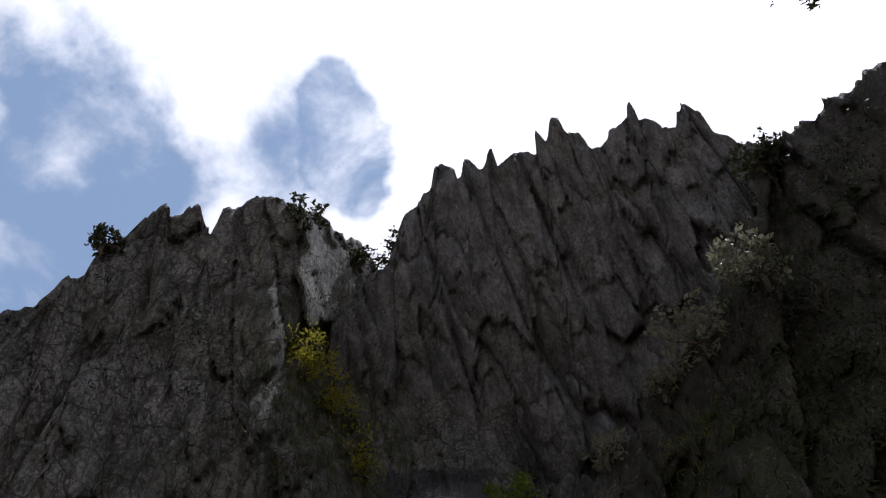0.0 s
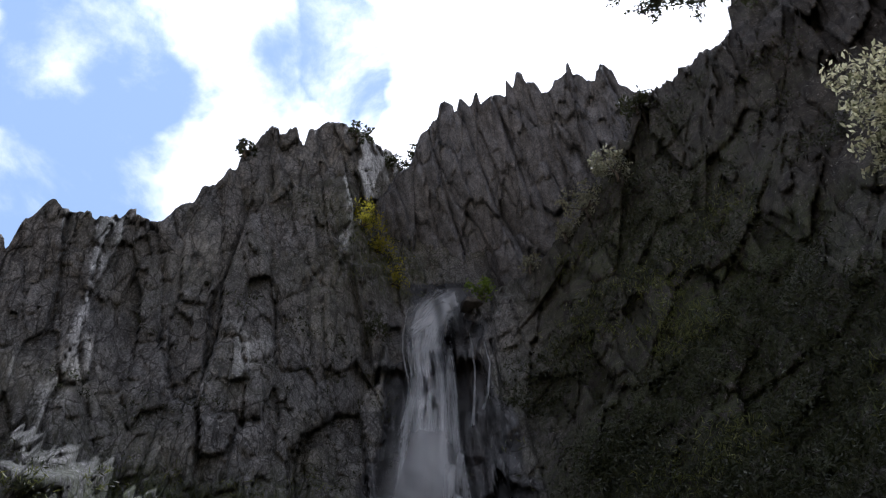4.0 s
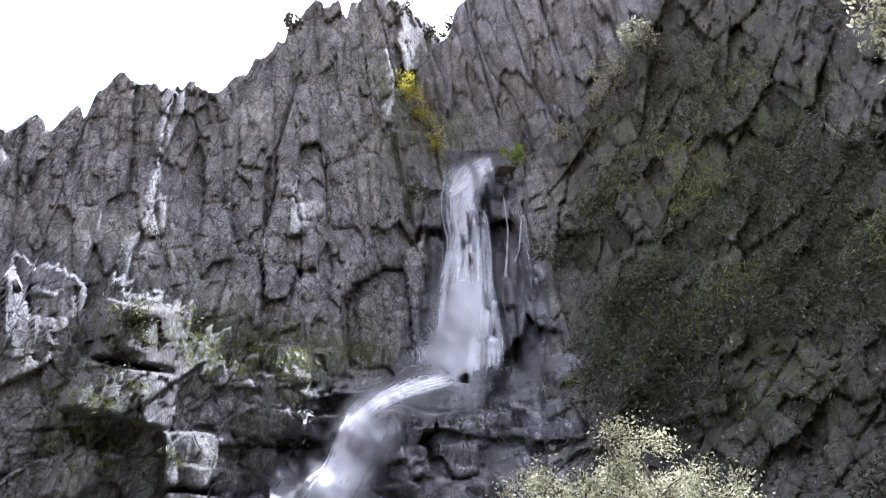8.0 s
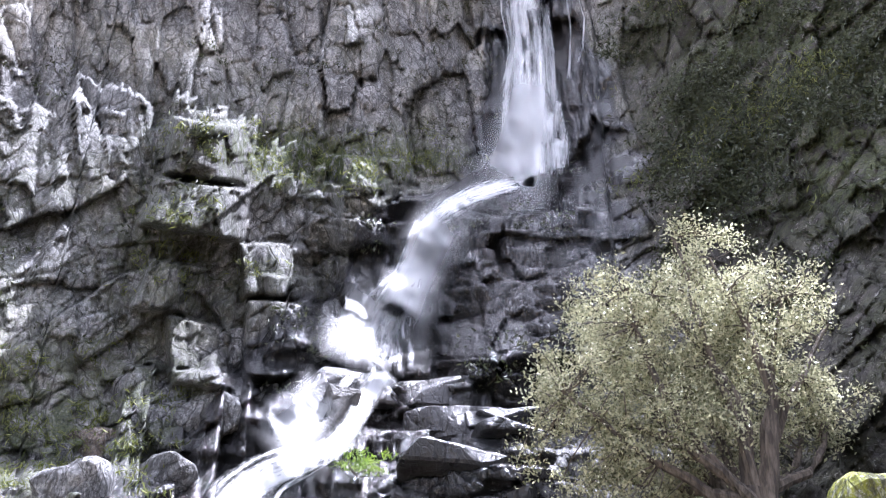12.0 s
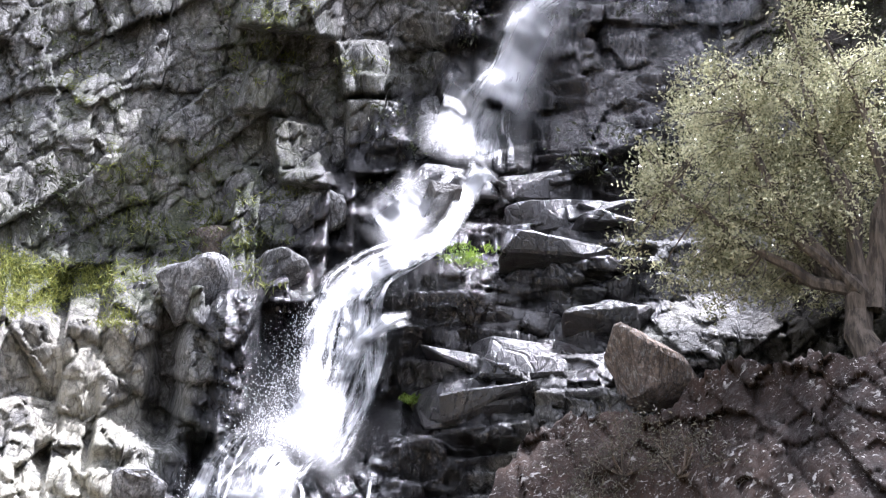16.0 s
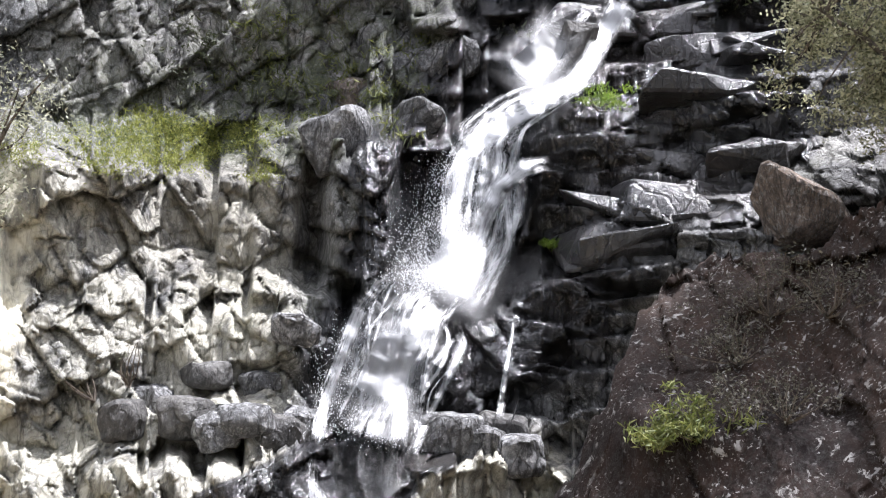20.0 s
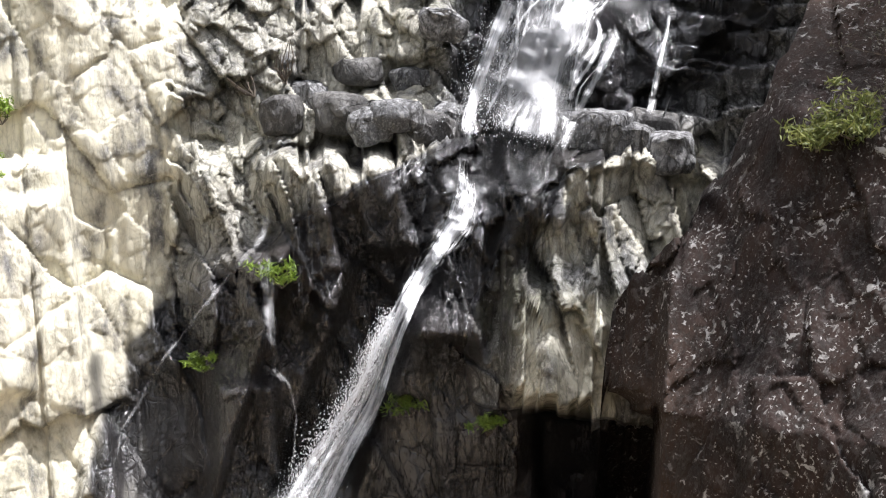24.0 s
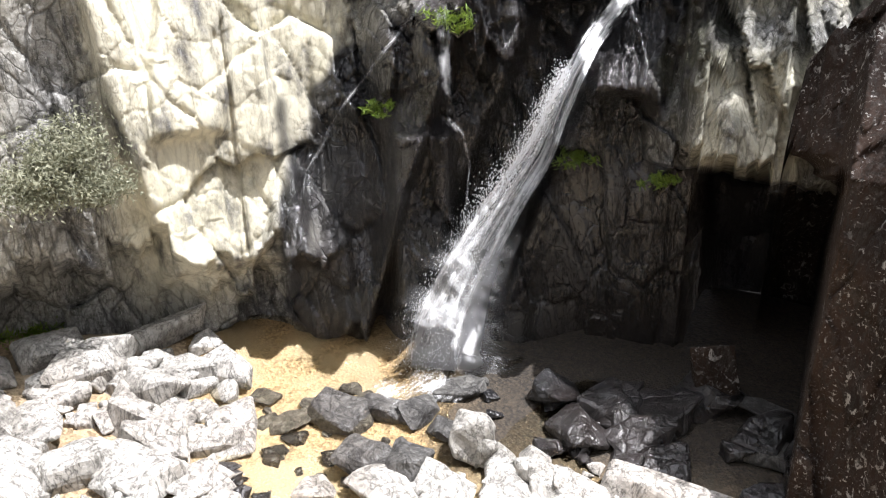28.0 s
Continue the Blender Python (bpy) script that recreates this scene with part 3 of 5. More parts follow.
def fluted_rock(u, v, seed):
    """Upright water-worn ribs with rounded heads."""
    u, v = warped(u, v, seed, 0.2)
    d = facets(u, v, 0.55, 4.5, 17, 0.75, 0.9, 0.12, seed + 36, 0.0, 0.1, 0.6) + facets(u, v, 0.26, 3.2, 22, 0.26, 0.9, 0.05, seed + 37, 0.0, 0.1, 0.6)
    return d + facets(u, v, 0.2, 1.6, -40, 0.07, 0.9, 0.02, seed + 38)


def gorge_styles(az, el):
    """Which kind of breaking rules where on the main face."""
    low = step(-el, -12.5, 0.7)
    ledge = step(az, -15.5, 0.7) * step(-el, -31.5, 0.8) * step(-az, -7, 2) * step(el, -5, 1)
    slab = np.clip((1 - low) * step(-az, 12.5, 0.8) * step(-el, -31.5, 1.5) + step(az, 8, 1.5), 0, 1) * (1 - ledge)
    rib = np.clip(step(-az, 26, 1.5) + 0.9 * step(el, 46, 1.0) * step(az, -13, 1.0) * step(-az, -6, 1), 0, 1) * (1 - low) * (1 - slab) * (1 - ledge)
    wall = (1 - low) * (1 - slab) * (1 - ledge) * (1 - rib)
    sheer = low * step(wall_edge(el) - az, 0, 0.4)
    fluted = low * (1 - ledge) * (1 - sheer) * step(-el, 7.2, 0.4) * step(el, -19, 1.0) * step(-az, 12, 1.0)
    smooth = low * (1 - ledge) * (1 - sheer) * (1 - fluted) * step(-el, 7.5, 0.7)
    return (sheer, sheer_rock), (fluted, fluted_rock), (wall, wall_rock), (rib, rib_rock), (slab, slab_rock), (ledge, ledge_rock), (low * (1 - ledge) * (1 - smooth) * (1 - sheer) * (1 - fluted), block_rock), (smooth, smooth_rock)


def ridge_styles(az, el):
    return ((az * 0 + 1, rib_rock),)


def outcrop_styles(az, el):
    upper = step(el, 1.0 - 0.25 * az, 1.0)
    return (upper, block_rock), (1 - upper, smooth_rock)


def cliff_sheet(name, az0, az1, stp, columns, crest, floor_z, mat, jag=0.35, rough=1.0, rows=740, seed=1, back=14, wet=None, moss=None, pale=None, extra=None, styles=gorge_styles, brown=0.0, lift=0.0, drop=1.3, calm=None, rugged=0.0):
    """A rock face round the gorge: rows climb from floor_z to the crest, then fall away behind it."""
    az = np.arange(az0, az1 + stp / 2, stp)
    base = table(columns, az, np.full(az.shape, -34.0))
    low = np.degrees(np.arctan2(floor_z - EYE, base))
    teeth = blocks(az, az * 0, 1.1, 1, 0, 1.0, 0.0, seed + 7, 0, 1.5) + 0.7 * blocks(az, az * 0, 0.42, 1, 0, 1.0, 0.0, seed + 8, 0, 1.5)
    high = lift + 0.7 * towers(crest, az) + 0.3 * along(crest, az) + jag * (teeth + 0.35 * blocks(az, az * 0, 0.17, 1, 0, 1.0, 0.0, seed + 9, 0, 1.0))
    f = np.linspace(0, 1, rows)[:, None]
    el = low[None] + f * (high - low)[None]
    azg = np.broadcast_to(az[None], el.shape)
    u = np.radians(azg) * 17.0
    uneven = rugged * (facets(u, u * 0, 0.55, 1, 0, 2.2, 0.6, 0.0, seed + 50) + facets(u, u * 0, 0.2, 1, 0, 0.7, 0.6, 0.0, seed + 51)) * step(-azg, 6, 1.5) * step(-el, -38, 1.2)
    h = table(columns, azg, el + uneven)
    z = EYE + h * np.tan(np.radians(el))
    k = np.clip(h / 18.0, 0.5, 1.35) * rough

    v = np.radians(el) * 17.0
    d = 0.9 * waves(u, v, 5.0, seed) + 0.5 * waves(u, v, 2.1, seed + 30)
    for weight, coat in styles(azg + 2.0 * waves(u, v, 1.5, seed + 31), el + 2.0 * waves(u, v, 1.3, seed + 32)):
        on = weight > 0.01
        if on.any():
            d[on] += weight[on] * coat(u[on], v[on], seed)
    h = h - d * k * (calm(azg, el) if calm else 1.0)
    if extra:
        h = h - extra(azg + 0.5 * waves(u, v, 1.1, seed + 25), el + 0.4 * waves(u, v, 0.9, seed + 26))
    z = EYE + h * np.tan(np.radians(el))
    x, y = h * np.sin(np.radians(azg)), h * np.cos(np.radians(azg))
    SHEETS[name] = (az0, stp, low, high, h)
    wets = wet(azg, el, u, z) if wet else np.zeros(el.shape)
    mosses = moss(azg, el, u, z) if moss else np.zeros(el.shape)
    # the right slope's deep shade is painted in here; the bells brown single faces
    shade_browns = np.clip(1.15 * step(azg, 7, 2.5) + 0.35 * bell(azg, el, -29, 18, 13, 11) + 1.1 * bell(azg, el, -26.5, -14, 3.5, 5) + 0.9 * bell(azg, el, -37, -15, 8, 6) + 0.8 * waves(u, z, 2.0, 77), 0, 1) * brown
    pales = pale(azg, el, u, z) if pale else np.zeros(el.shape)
    # the far side of the crest
    run = np.linspace(0.25, 1, 6)[:, None] ** 2 * back
    hb = h[-1][None] + run
    zb = z[-1][None] - run * drop
    x = np.vstack((x, hb * np.sin(np.radians(az))[None]))
    y = np.vstack((y, hb * np.cos(np.radians(az))[None]))
    z = np.vstack((z, zb))
    pad = np.zeros((6, az.size))
    return grid_mesh(name, x, y, z, mat, (("wet", np.vstack((wets, pad))), ("moss", np.vstack((mosses, pad))), ("pale", np.vstack((pales, pad))), ("brown", np.vstack((shade_browns, pad)))))


def main_forms(az, el):
    """Buttresses, ribs, ledges and recesses of the main face."""
    f = box(az, el, -27.8, -23.6, 3.4, 12.2, 0.9) + box(az, el, -23.3, -21.4, 3.4, 11.5, -0.7) + box(az, el, -29.2, -28, 3, 11, -0.5)
    f = f + box(az, el, -60.5, -50.6, -28, -7, 0.4, 0.3, 0.12) + box(az, el, -57.5, -53, -20, -9, 0.25, 0.3, -0.2)
    f = f + wedge(az - 0.36 * (el + 23.2), el, -50.5, -42.3, -34, -13.0, 0.8) + box(az, el, -43.8, -39.6, -33, -20.5, 0.5, 0.3)
    f = f + box(az, el, -38.6, -33.5, -34, -13, -0.55, 0.4, -0.42) + box(az, el, -31.5, -25, -18.4, -8.5, 0.35, 0.4, -0.35)
    f = f + box(az, el, -24.8, -19.5, -22.6, -7.2, 0.3, 0.4) + box(az, el, -20.2, -16.4, -22.6, -6.4, 0.25, 0.5, 0.2)
    f = f + box(az, el, -44, -29.5, 2.4, 9.8, 0.3, 0.4, 0.1) + box(az, el, -33.5, -29, -1.5, 1.6, 0.3, 0.3)
    f = f + box(az, el, -15, -8.8, 6.3, 14.9, 0.45) + box(az, el, -8.6, -1, 6.3, 14.7, 0.25) + box(az, el, -12, 0.8, 15.2, 16.9, 0.5, 0.2) + box(az, el, -9, -4, 17.8, 19.6, 0.6, 0.25)
    f = f + box(az, el, -7.6, 2.2, 20.6, 30.8, 0.9, 0.5, 0.3) + box(az, el, -25.5, -17.6, 14.6, 19.6, 0.7, 0.4) + box(az, el, -14.5, -11.6, 17.2, 19, 0.6, 0.3)
    f = f + box(az, el, -17.5, -13.8, 21, 25.5, 0.7, 0.3, 0.2) + box(az, el, -13.4, -8.4, 24.5, 33, 0.9, 0.4, 0.15) + box(az, el, -2.8, -1.8, 33, 43, -0.7)
    f = f + prow(az, el, -26.0, -21.4, -19.4, 27.6, 30.6, 1.9, -0.1) + prow(az, el, -25.4, -21.9, -20.0, 30.9, 34.2, 1.7, 0.0) + prow(az, el, -24.6, -23.2, -21.8, 31.5, 34.8, 0.5)
    f = f + prow(az, el, -19.6, -17.0, -15.3, 24.2, 27.4, 1.0, 0.2) + prow(az, el, -18.8, -15.6, -13.6, 19.6, 24.0, 1.3, 0.1) + prow(az, el, -23.2, -20.8, -19.2, 18.8, 22.4, 1.0, 0.3)
    f = f + prow(az, el, -25.5, -23.4, -21.8, 22.6, 25.6, 0.8, -0.3) + prow(az, el, -13.2, -10.2, -8.4, 27.6, 33.0, 0.9, 0.1) + prow(az, el, -4.6, -3.0, -1.8, 40.5, 46.5, 0.8, 0.35)
    for a, e, wa, we, out in ((-16.6, -6.4, 1.8, 1.5, 0.5), (-19.6, -8.6, 1.2, 2.4, 0.55), (-22.2, -9.2, 1.1, 2.5, 0.5), (-25.2, -9.6, 1.2, 2.4, 0.35), (-33, -8.6, 1.3, 1.8, 0.45),
                              (-36.4, -9.4, 1.2, 2.6, 0.4), (-39.4, -8, 1.0, 1.8, 0.3), (-31.6, -4.4, 1.6, 1.0, 0.5), (-35, -5.4, 1.8, 0.9, 0.45), (-29.6, -1.2, 1.6, 1.2, 0.4), (-20.2, -2.4, 1.3, 2.6, 0.55),
                              (-17.6, 18.2, 3.0, 1.5, 0.8), (-4.5, 3.4, 2.6, 2.0, 0.5), (-13, 2.6, 2.0, 2.2, 0.4), (-9.5, 4.6, 2.0, 1.2, 0.5)):
        f = f + out * np.clip(1.5 * bell(az, el, a, e, wa, we), 0, 1)
    # the pillar beside the cave leans into its mouth
    f = f + 2.4 * step(along(((-38, -18.4), (-32, -21.6), (-22.6, -23.6)), el) - az, 0, 0.3) * step(az, -23.2, 0.4) * step(-el, 22.4, 0.2)
    f = f + box(az, el, 4.5, 7, 37, 44.6, 0.7, 0.5) - box(az, el, 8, 11, 30, 40, 0.6, 0.8)
    return f


FALL_LINE = ((-40, -42), (-32, -37), (-16.3, -31.8), (-8, -28), (-6, -25), (2, -22), (3, -20.5), (9, -18), (14, -15.5), (18, -12), (21, -10.5), (27, -8.4), (30, -7), (31.7, -1), (36, 0), (44, 1), (50, 2))


def wet_and_shade(az, el, u, z):
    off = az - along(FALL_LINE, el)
    # widest at the bottom, where the wet black also paints the overhang's shade
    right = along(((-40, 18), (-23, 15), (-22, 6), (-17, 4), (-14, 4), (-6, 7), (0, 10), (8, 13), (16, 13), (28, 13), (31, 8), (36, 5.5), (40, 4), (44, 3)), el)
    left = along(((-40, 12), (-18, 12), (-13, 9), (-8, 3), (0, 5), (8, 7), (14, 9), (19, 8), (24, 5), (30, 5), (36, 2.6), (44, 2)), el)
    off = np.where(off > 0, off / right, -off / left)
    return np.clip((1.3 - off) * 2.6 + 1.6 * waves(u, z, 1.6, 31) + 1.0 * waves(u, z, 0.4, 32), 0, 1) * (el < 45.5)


def moss_main(az, el, u, z):
    m = 0.5 * bell(az, el, -37, 11.6, 9, 1.0) + 0.7 * bell(az, el, 22, 38, 12, 13) + 0.3 * bell(az, el, -27, 25, 14, 10) + 0.9 * bell(az, el, -14, 33, 10, 2)
    m = m + 0.7 * bell(az, el, -4, 47.5, 5, 3.5) + 0.3 * bell(az, el, -30, 16, 16, 5)
    return np.clip(m + 0.5 * waves(u, z, 1.7, 41), 0, 1)


def calm_main(az, el):
    """The bleached wall breaks into large smooth slabs."""
    return 1 - 0.3 * step(-az, 46, 1.5) * step(-el, -8, 1.5) * step(el, -27, 0.5) - 0.3 * box(az, el, -29, -14, -22.5, -15, 1.0, 0.6) + 0.4 * step(az, 8, 2.0)


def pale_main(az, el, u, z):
    """Dry bleached faces, away from the water; sunlight on the low blocks is painted in as paler rock."""
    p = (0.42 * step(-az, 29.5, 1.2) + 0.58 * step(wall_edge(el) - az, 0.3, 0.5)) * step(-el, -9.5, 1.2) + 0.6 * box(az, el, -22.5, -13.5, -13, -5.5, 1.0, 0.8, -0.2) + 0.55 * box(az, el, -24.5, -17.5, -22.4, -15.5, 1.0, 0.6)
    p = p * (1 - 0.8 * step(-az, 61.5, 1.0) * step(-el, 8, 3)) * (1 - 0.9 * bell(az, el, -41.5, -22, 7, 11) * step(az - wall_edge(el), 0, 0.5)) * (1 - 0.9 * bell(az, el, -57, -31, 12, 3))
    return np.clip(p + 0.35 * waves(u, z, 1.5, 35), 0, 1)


cliff = cliff_sheet("gorge_cliff", -82, 48, 0.13, MAIN, CREST, -0.6, CLIFF, jag=0.22, rows=780, seed=3, wet=wet_and_shade, moss=moss_main, calm=calm_main, pale=pale_main, extra=main_forms, brown=0.95, rugged=1.0)
tagged(cliff, "steep grey fractured quartzite gorge cliff, wet and black beside the falls", "cliff", kind="structure")

RIDGE = ((-4, ((40, 30), (57, 26))), (8, ((40, 30.5), (57, 25))), (24, ((40, 30), (57, 25.2))))
RIDGE_CREST = (
    (-4, 50), (-1.4, 51.8), (0.4, 53.8), (1.6, 54.6), (2.1, 55.5), (3.2, 55.4), (3.5, 54.9), (4.1, 55.7), (5, 55.2), (5.8, 55.9), (6.1, 55.3), (7.7, 55.7), (8.7, 55.5), (8.9, 56.4),
    (9.5, 56), (10.1, 56.8), (10.5, 56.8), (10.9, 56.2), (11.6, 56), (12.5, 55.4), (14.4, 56), (15.1, 56.2), (15.25, 56.7), (15.45, 56.7), (15.7, 56), (17.6, 55.4), (18, 55.9), (18.6, 56.2),
    (19.4, 55.8), (19.9, 54.7), (21.5, 54), (24, 52.5),
)
ridge = cliff_sheet("back_ridge", -4, 24, 0.12, RIDGE, RIDGE_CREST, 22, HAZY_ROCK, rows=260, seed=51, jag=0.12, rough=1.0, styles=ridge_styles, lift=0.3, back=2.2, drop=2.0)
tagged(ridge, "jagged grey rock ridge against the bright sky", "ridge", kind="structure")

OUTCROP = (
    (-20, ((-42, 12.8), (-10, 12.8))), (-18.9, ((-42, 12.8), (-21.6, 12.8), (-20.8, 9.4), (-10, 10))), (-16, ((-42, 12.8), (-22.6, 12.8), (-21.9, 9.0), (-9, 10), (-4, 11))),
    (-15, ((-42, 8.0), (-22, 8.4), (-9, 9.8), (-4, 11))), (-8, ((-42, 7.6), (-22, 7.8), (-4, 9.4), (4, 11.2))),
    (0, ((-42, 7), (-22, 7.2), (-5, 9), (6, 11))), (12, ((-42, 6.5), (-22, 6.8), (0, 8.5), (12, 10.5))), (30, ((-42, 6), (0, 7.5), (16, 9.5))),
)
OUTCROP_CREST = ((-20, -45), (-19.2, -44), (-18.9, -18.6), (-18.4, -15.2), (-17, -13.6), (-14.9, -11.6), (-13, -8), (-11, -4.1), (-9.8, -0.5), (-8.5, 2.1), (-6.5, 4.4), (-3.6, 5.5), (0, 5.4), (4.9, 8.4), (12, 8.6), (16, 9.4), (30, 14))
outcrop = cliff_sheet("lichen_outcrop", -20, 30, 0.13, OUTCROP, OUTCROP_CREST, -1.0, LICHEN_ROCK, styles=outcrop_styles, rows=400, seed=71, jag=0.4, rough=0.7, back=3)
tagged(outcrop, "dark red-brown rock outcrop flecked with pale lichen", "outcrop", kind="structure")

# an unseen wall added behind the standing place to cut the sky's fill light
a = np.radians(np.linspace(82, 282, 220))[None]
f = np.linspace(0, 1, 60)[:, None]
r = 15 + 5 * f + 3 * waves(a * 16 + 0 * f, f * 14, 4.0, 120) + 1.2 * waves(a * 16 + 0 * f, f * 14, 1.2, 121)
z = -1.6 + f * (15 + 4 * waves(a * 16, a * 0, 3.0, 122))
bank = grid_mesh("skylight_screen", -r * np.sin(a), r * np.cos(a), z, CLIFF, (("wet", 0 * r), ("moss", 0.9 + 0 * r), ("pale", 0 * r), ("brown", 1 + 0 * r)))
tagged(bank, "unseen dark rock wall added behind the standing place to block sky light", "bank", kind="structure")

# ---- the ground and the pool ----
def ground_height(x, y):
    r, az = np.hypot(x, y), np.degrees(np.arctan2(x, y))
    z = 0.12 * waves(x, y, 1.8, 5) + 0.06 * waves(x, y, 0.5, 6)
    z = z - 0.34 * bell(az, r, -51, 9.8, 8, 2.4) + 0.25 * bell(az, r, -68, 9.5, 9, 2.5)
    return z + np.clip((5.2 - r) / 3.6, 0, 1) * 5.2


def ground_sheet():
    r = np.concatenate((np.linspace(0.05, 12.5, 200), np.geomspace(13, 1500, 30)))[:, None]
    a = np.radians(np.linspace(-180, 180, 301))[None]
    x, y = r * np.sin(a), r * np.cos(a)
    az = np.degrees(a) + 0 * r
    # wet floor right of the plunge; its shade is painted in with the damp
    soaked_shade = np.clip(step(az + 5 * waves(x, y, 0.8, 8), -42, 2.0) * step(r, 7.9 + 0 * az, 0.4) * step(-az, -6, 2), 0, 1)
    return grid_mesh("ground", x, y, np.where(r < 13, ground_height(x, y), -1.5), GRAVEL, (("wet", soaked_shade),))


tagged(ground_sheet(), "ochre gravel and sand of the gorge floor below the falls", "ground", kind="structure")
r, a = np.linspace(7.0, 12.6, 40)[:, None], np.radians(np.linspace(-64, -20, 60))[None]
pool = grid_mesh("pool_water", r * np.sin(a), r * np.cos(a), 0.0 * r * a - 0.03, POOL)
pool.visible_shadow = False
tagged(pool, "clear shallow amber pool under the waterfall", "water", kind="structure")

# ---- stones ----
def part(name, bm, mat, parent=None, label=""):
    me = bpy.data.meshes.new(name)
    bm.to_mesh(me)
    bm.free()
    me.materials.append(mat)
    ob = new(name, me)
    if parent is not None:
        ob.parent = parent
    return tagged(ob, label)


def stone_mesh(seed, sx, sy, sz, mat, blocky=0.75, points=16, fine=True):
    """An angular stone: the hull of scattered points, edges chipped, faces roughened. Its foot is at z = 0."""
    rnd = random.Random(seed)
    points = points if blocky > 0.6 else 60
    bm = bmesh.new()
    for i in range(points):
        v = Vector([rnd.uniform(-1, 1) for _ in range(3)])
        v /= max(abs(c) for c in v) ** blocky * v.length ** (1 - blocky)
        v *= rnd.uniform(0.82, 1.0)
        bm.verts.new((v.x * sx / 2, v.y * sy / 2, (v.z + 0.8) * sz / 2))
    hull = bmesh.ops.convex_hull(bm, input=bm.verts)
    bmesh.ops.delete(bm, geom=[g for g in hull["geom_interior"] if isinstance(g, bmesh.types.BMVert)], context="VERTS")
    bmesh.ops.dissolve_limit(bm, angle_limit=radians(14), verts=bm.verts, edges=bm.edges)
    bmesh.ops.bevel(bm, geom=bm.edges, offset=min(sx, sy, sz) * 0.05, segments=1, affect="EDGES")
    bmesh.ops.triangulate(bm, faces=bm.faces)
    if fine:
        for _ in range(2):
            long = [e for e in bm.edges if e.calc_length() > max(sx, sy, sz) * 0.14]
            bmesh.ops.subdivide_edges(bm, edges=long, cuts=1)
            bmesh.ops.triangulate(bm, faces=[f for f in bm.faces if len(f.verts) > 3])
        for v in bm.verts:
            n = noise.noise_vector(v.co * (2.2 / max(sx, sy, sz)) * 2 + Vector((seed, 0, 0)))
            v.co += n * min(sx, sy, sz) * 0.07
    me = bpy.data.meshes.new("stone")
    bm.to_mesh(me)
    bm.free()
    me.materials.append(mat)
    return me


def stone(name, az, h, z, size, turn, mat, label, category="stone", group="", seed=1, tilt=0.0, blocky=0.75, lean=0.0):
    ob = new(name, stone_mesh(seed, *size, mat, blocky))
    p = Vector((h * math.sin(radians(az)), h * math.cos(radians(az)), z))
    ob.matrix_world = Matrix.Translation(p) @ pose(0, 0, 0, tilt, lean, turn)
    return tagged(ob, label, category, group)


def floor_stone(name, az, el, size, turn, mat, label, category="stone", group="", seed=1, tilt=0.0, blocky=0.8, lean=0.0):
    h = EYE / math.tan(radians(-el))
    x, y = h * math.sin(radians(az)), h * math.cos(radians(az))
    z = float(ground_height(np.array([x]), np.array([y]))[0]) - size[2] * 0.12
    return stone(name, az, h, z, size, turn, mat, label, category, group, seed, tilt, blocky, lean)


floor_stone("stone_slab", -60.6, -32.0, (1.8, 0.5, 0.5), 66, DRY_STONE, "long sun-bleached stone slab lying on the rubble", "slab", seed=11, blocky=0.95, lean=-6)
floor_stone("stone_slab", -65.0, -32.9, (1.2, 0.38, 0.38), 75, DRY_STONE, "narrow grey stone slab propped on the rubble", "slab", seed=12, blocky=0.95, lean=-12)
floor_stone("stone_slab", -21.6, -42.6, (2.0, 0.6, 0.4), 8, DRY_STONE, "broad pale stone slab at the edge of the shade", "slab", seed=13, blocky=0.95)
floor_stone("leaning_slab", -20.5, -35.8, (0.62, 0.3, 1.25), 20, LICHEN_ROCK, "grey slab leaning on the rock beside the cave", "slab", seed=14, blocky=0.85, lean=-10)
BANK = "stones on the pool bank"
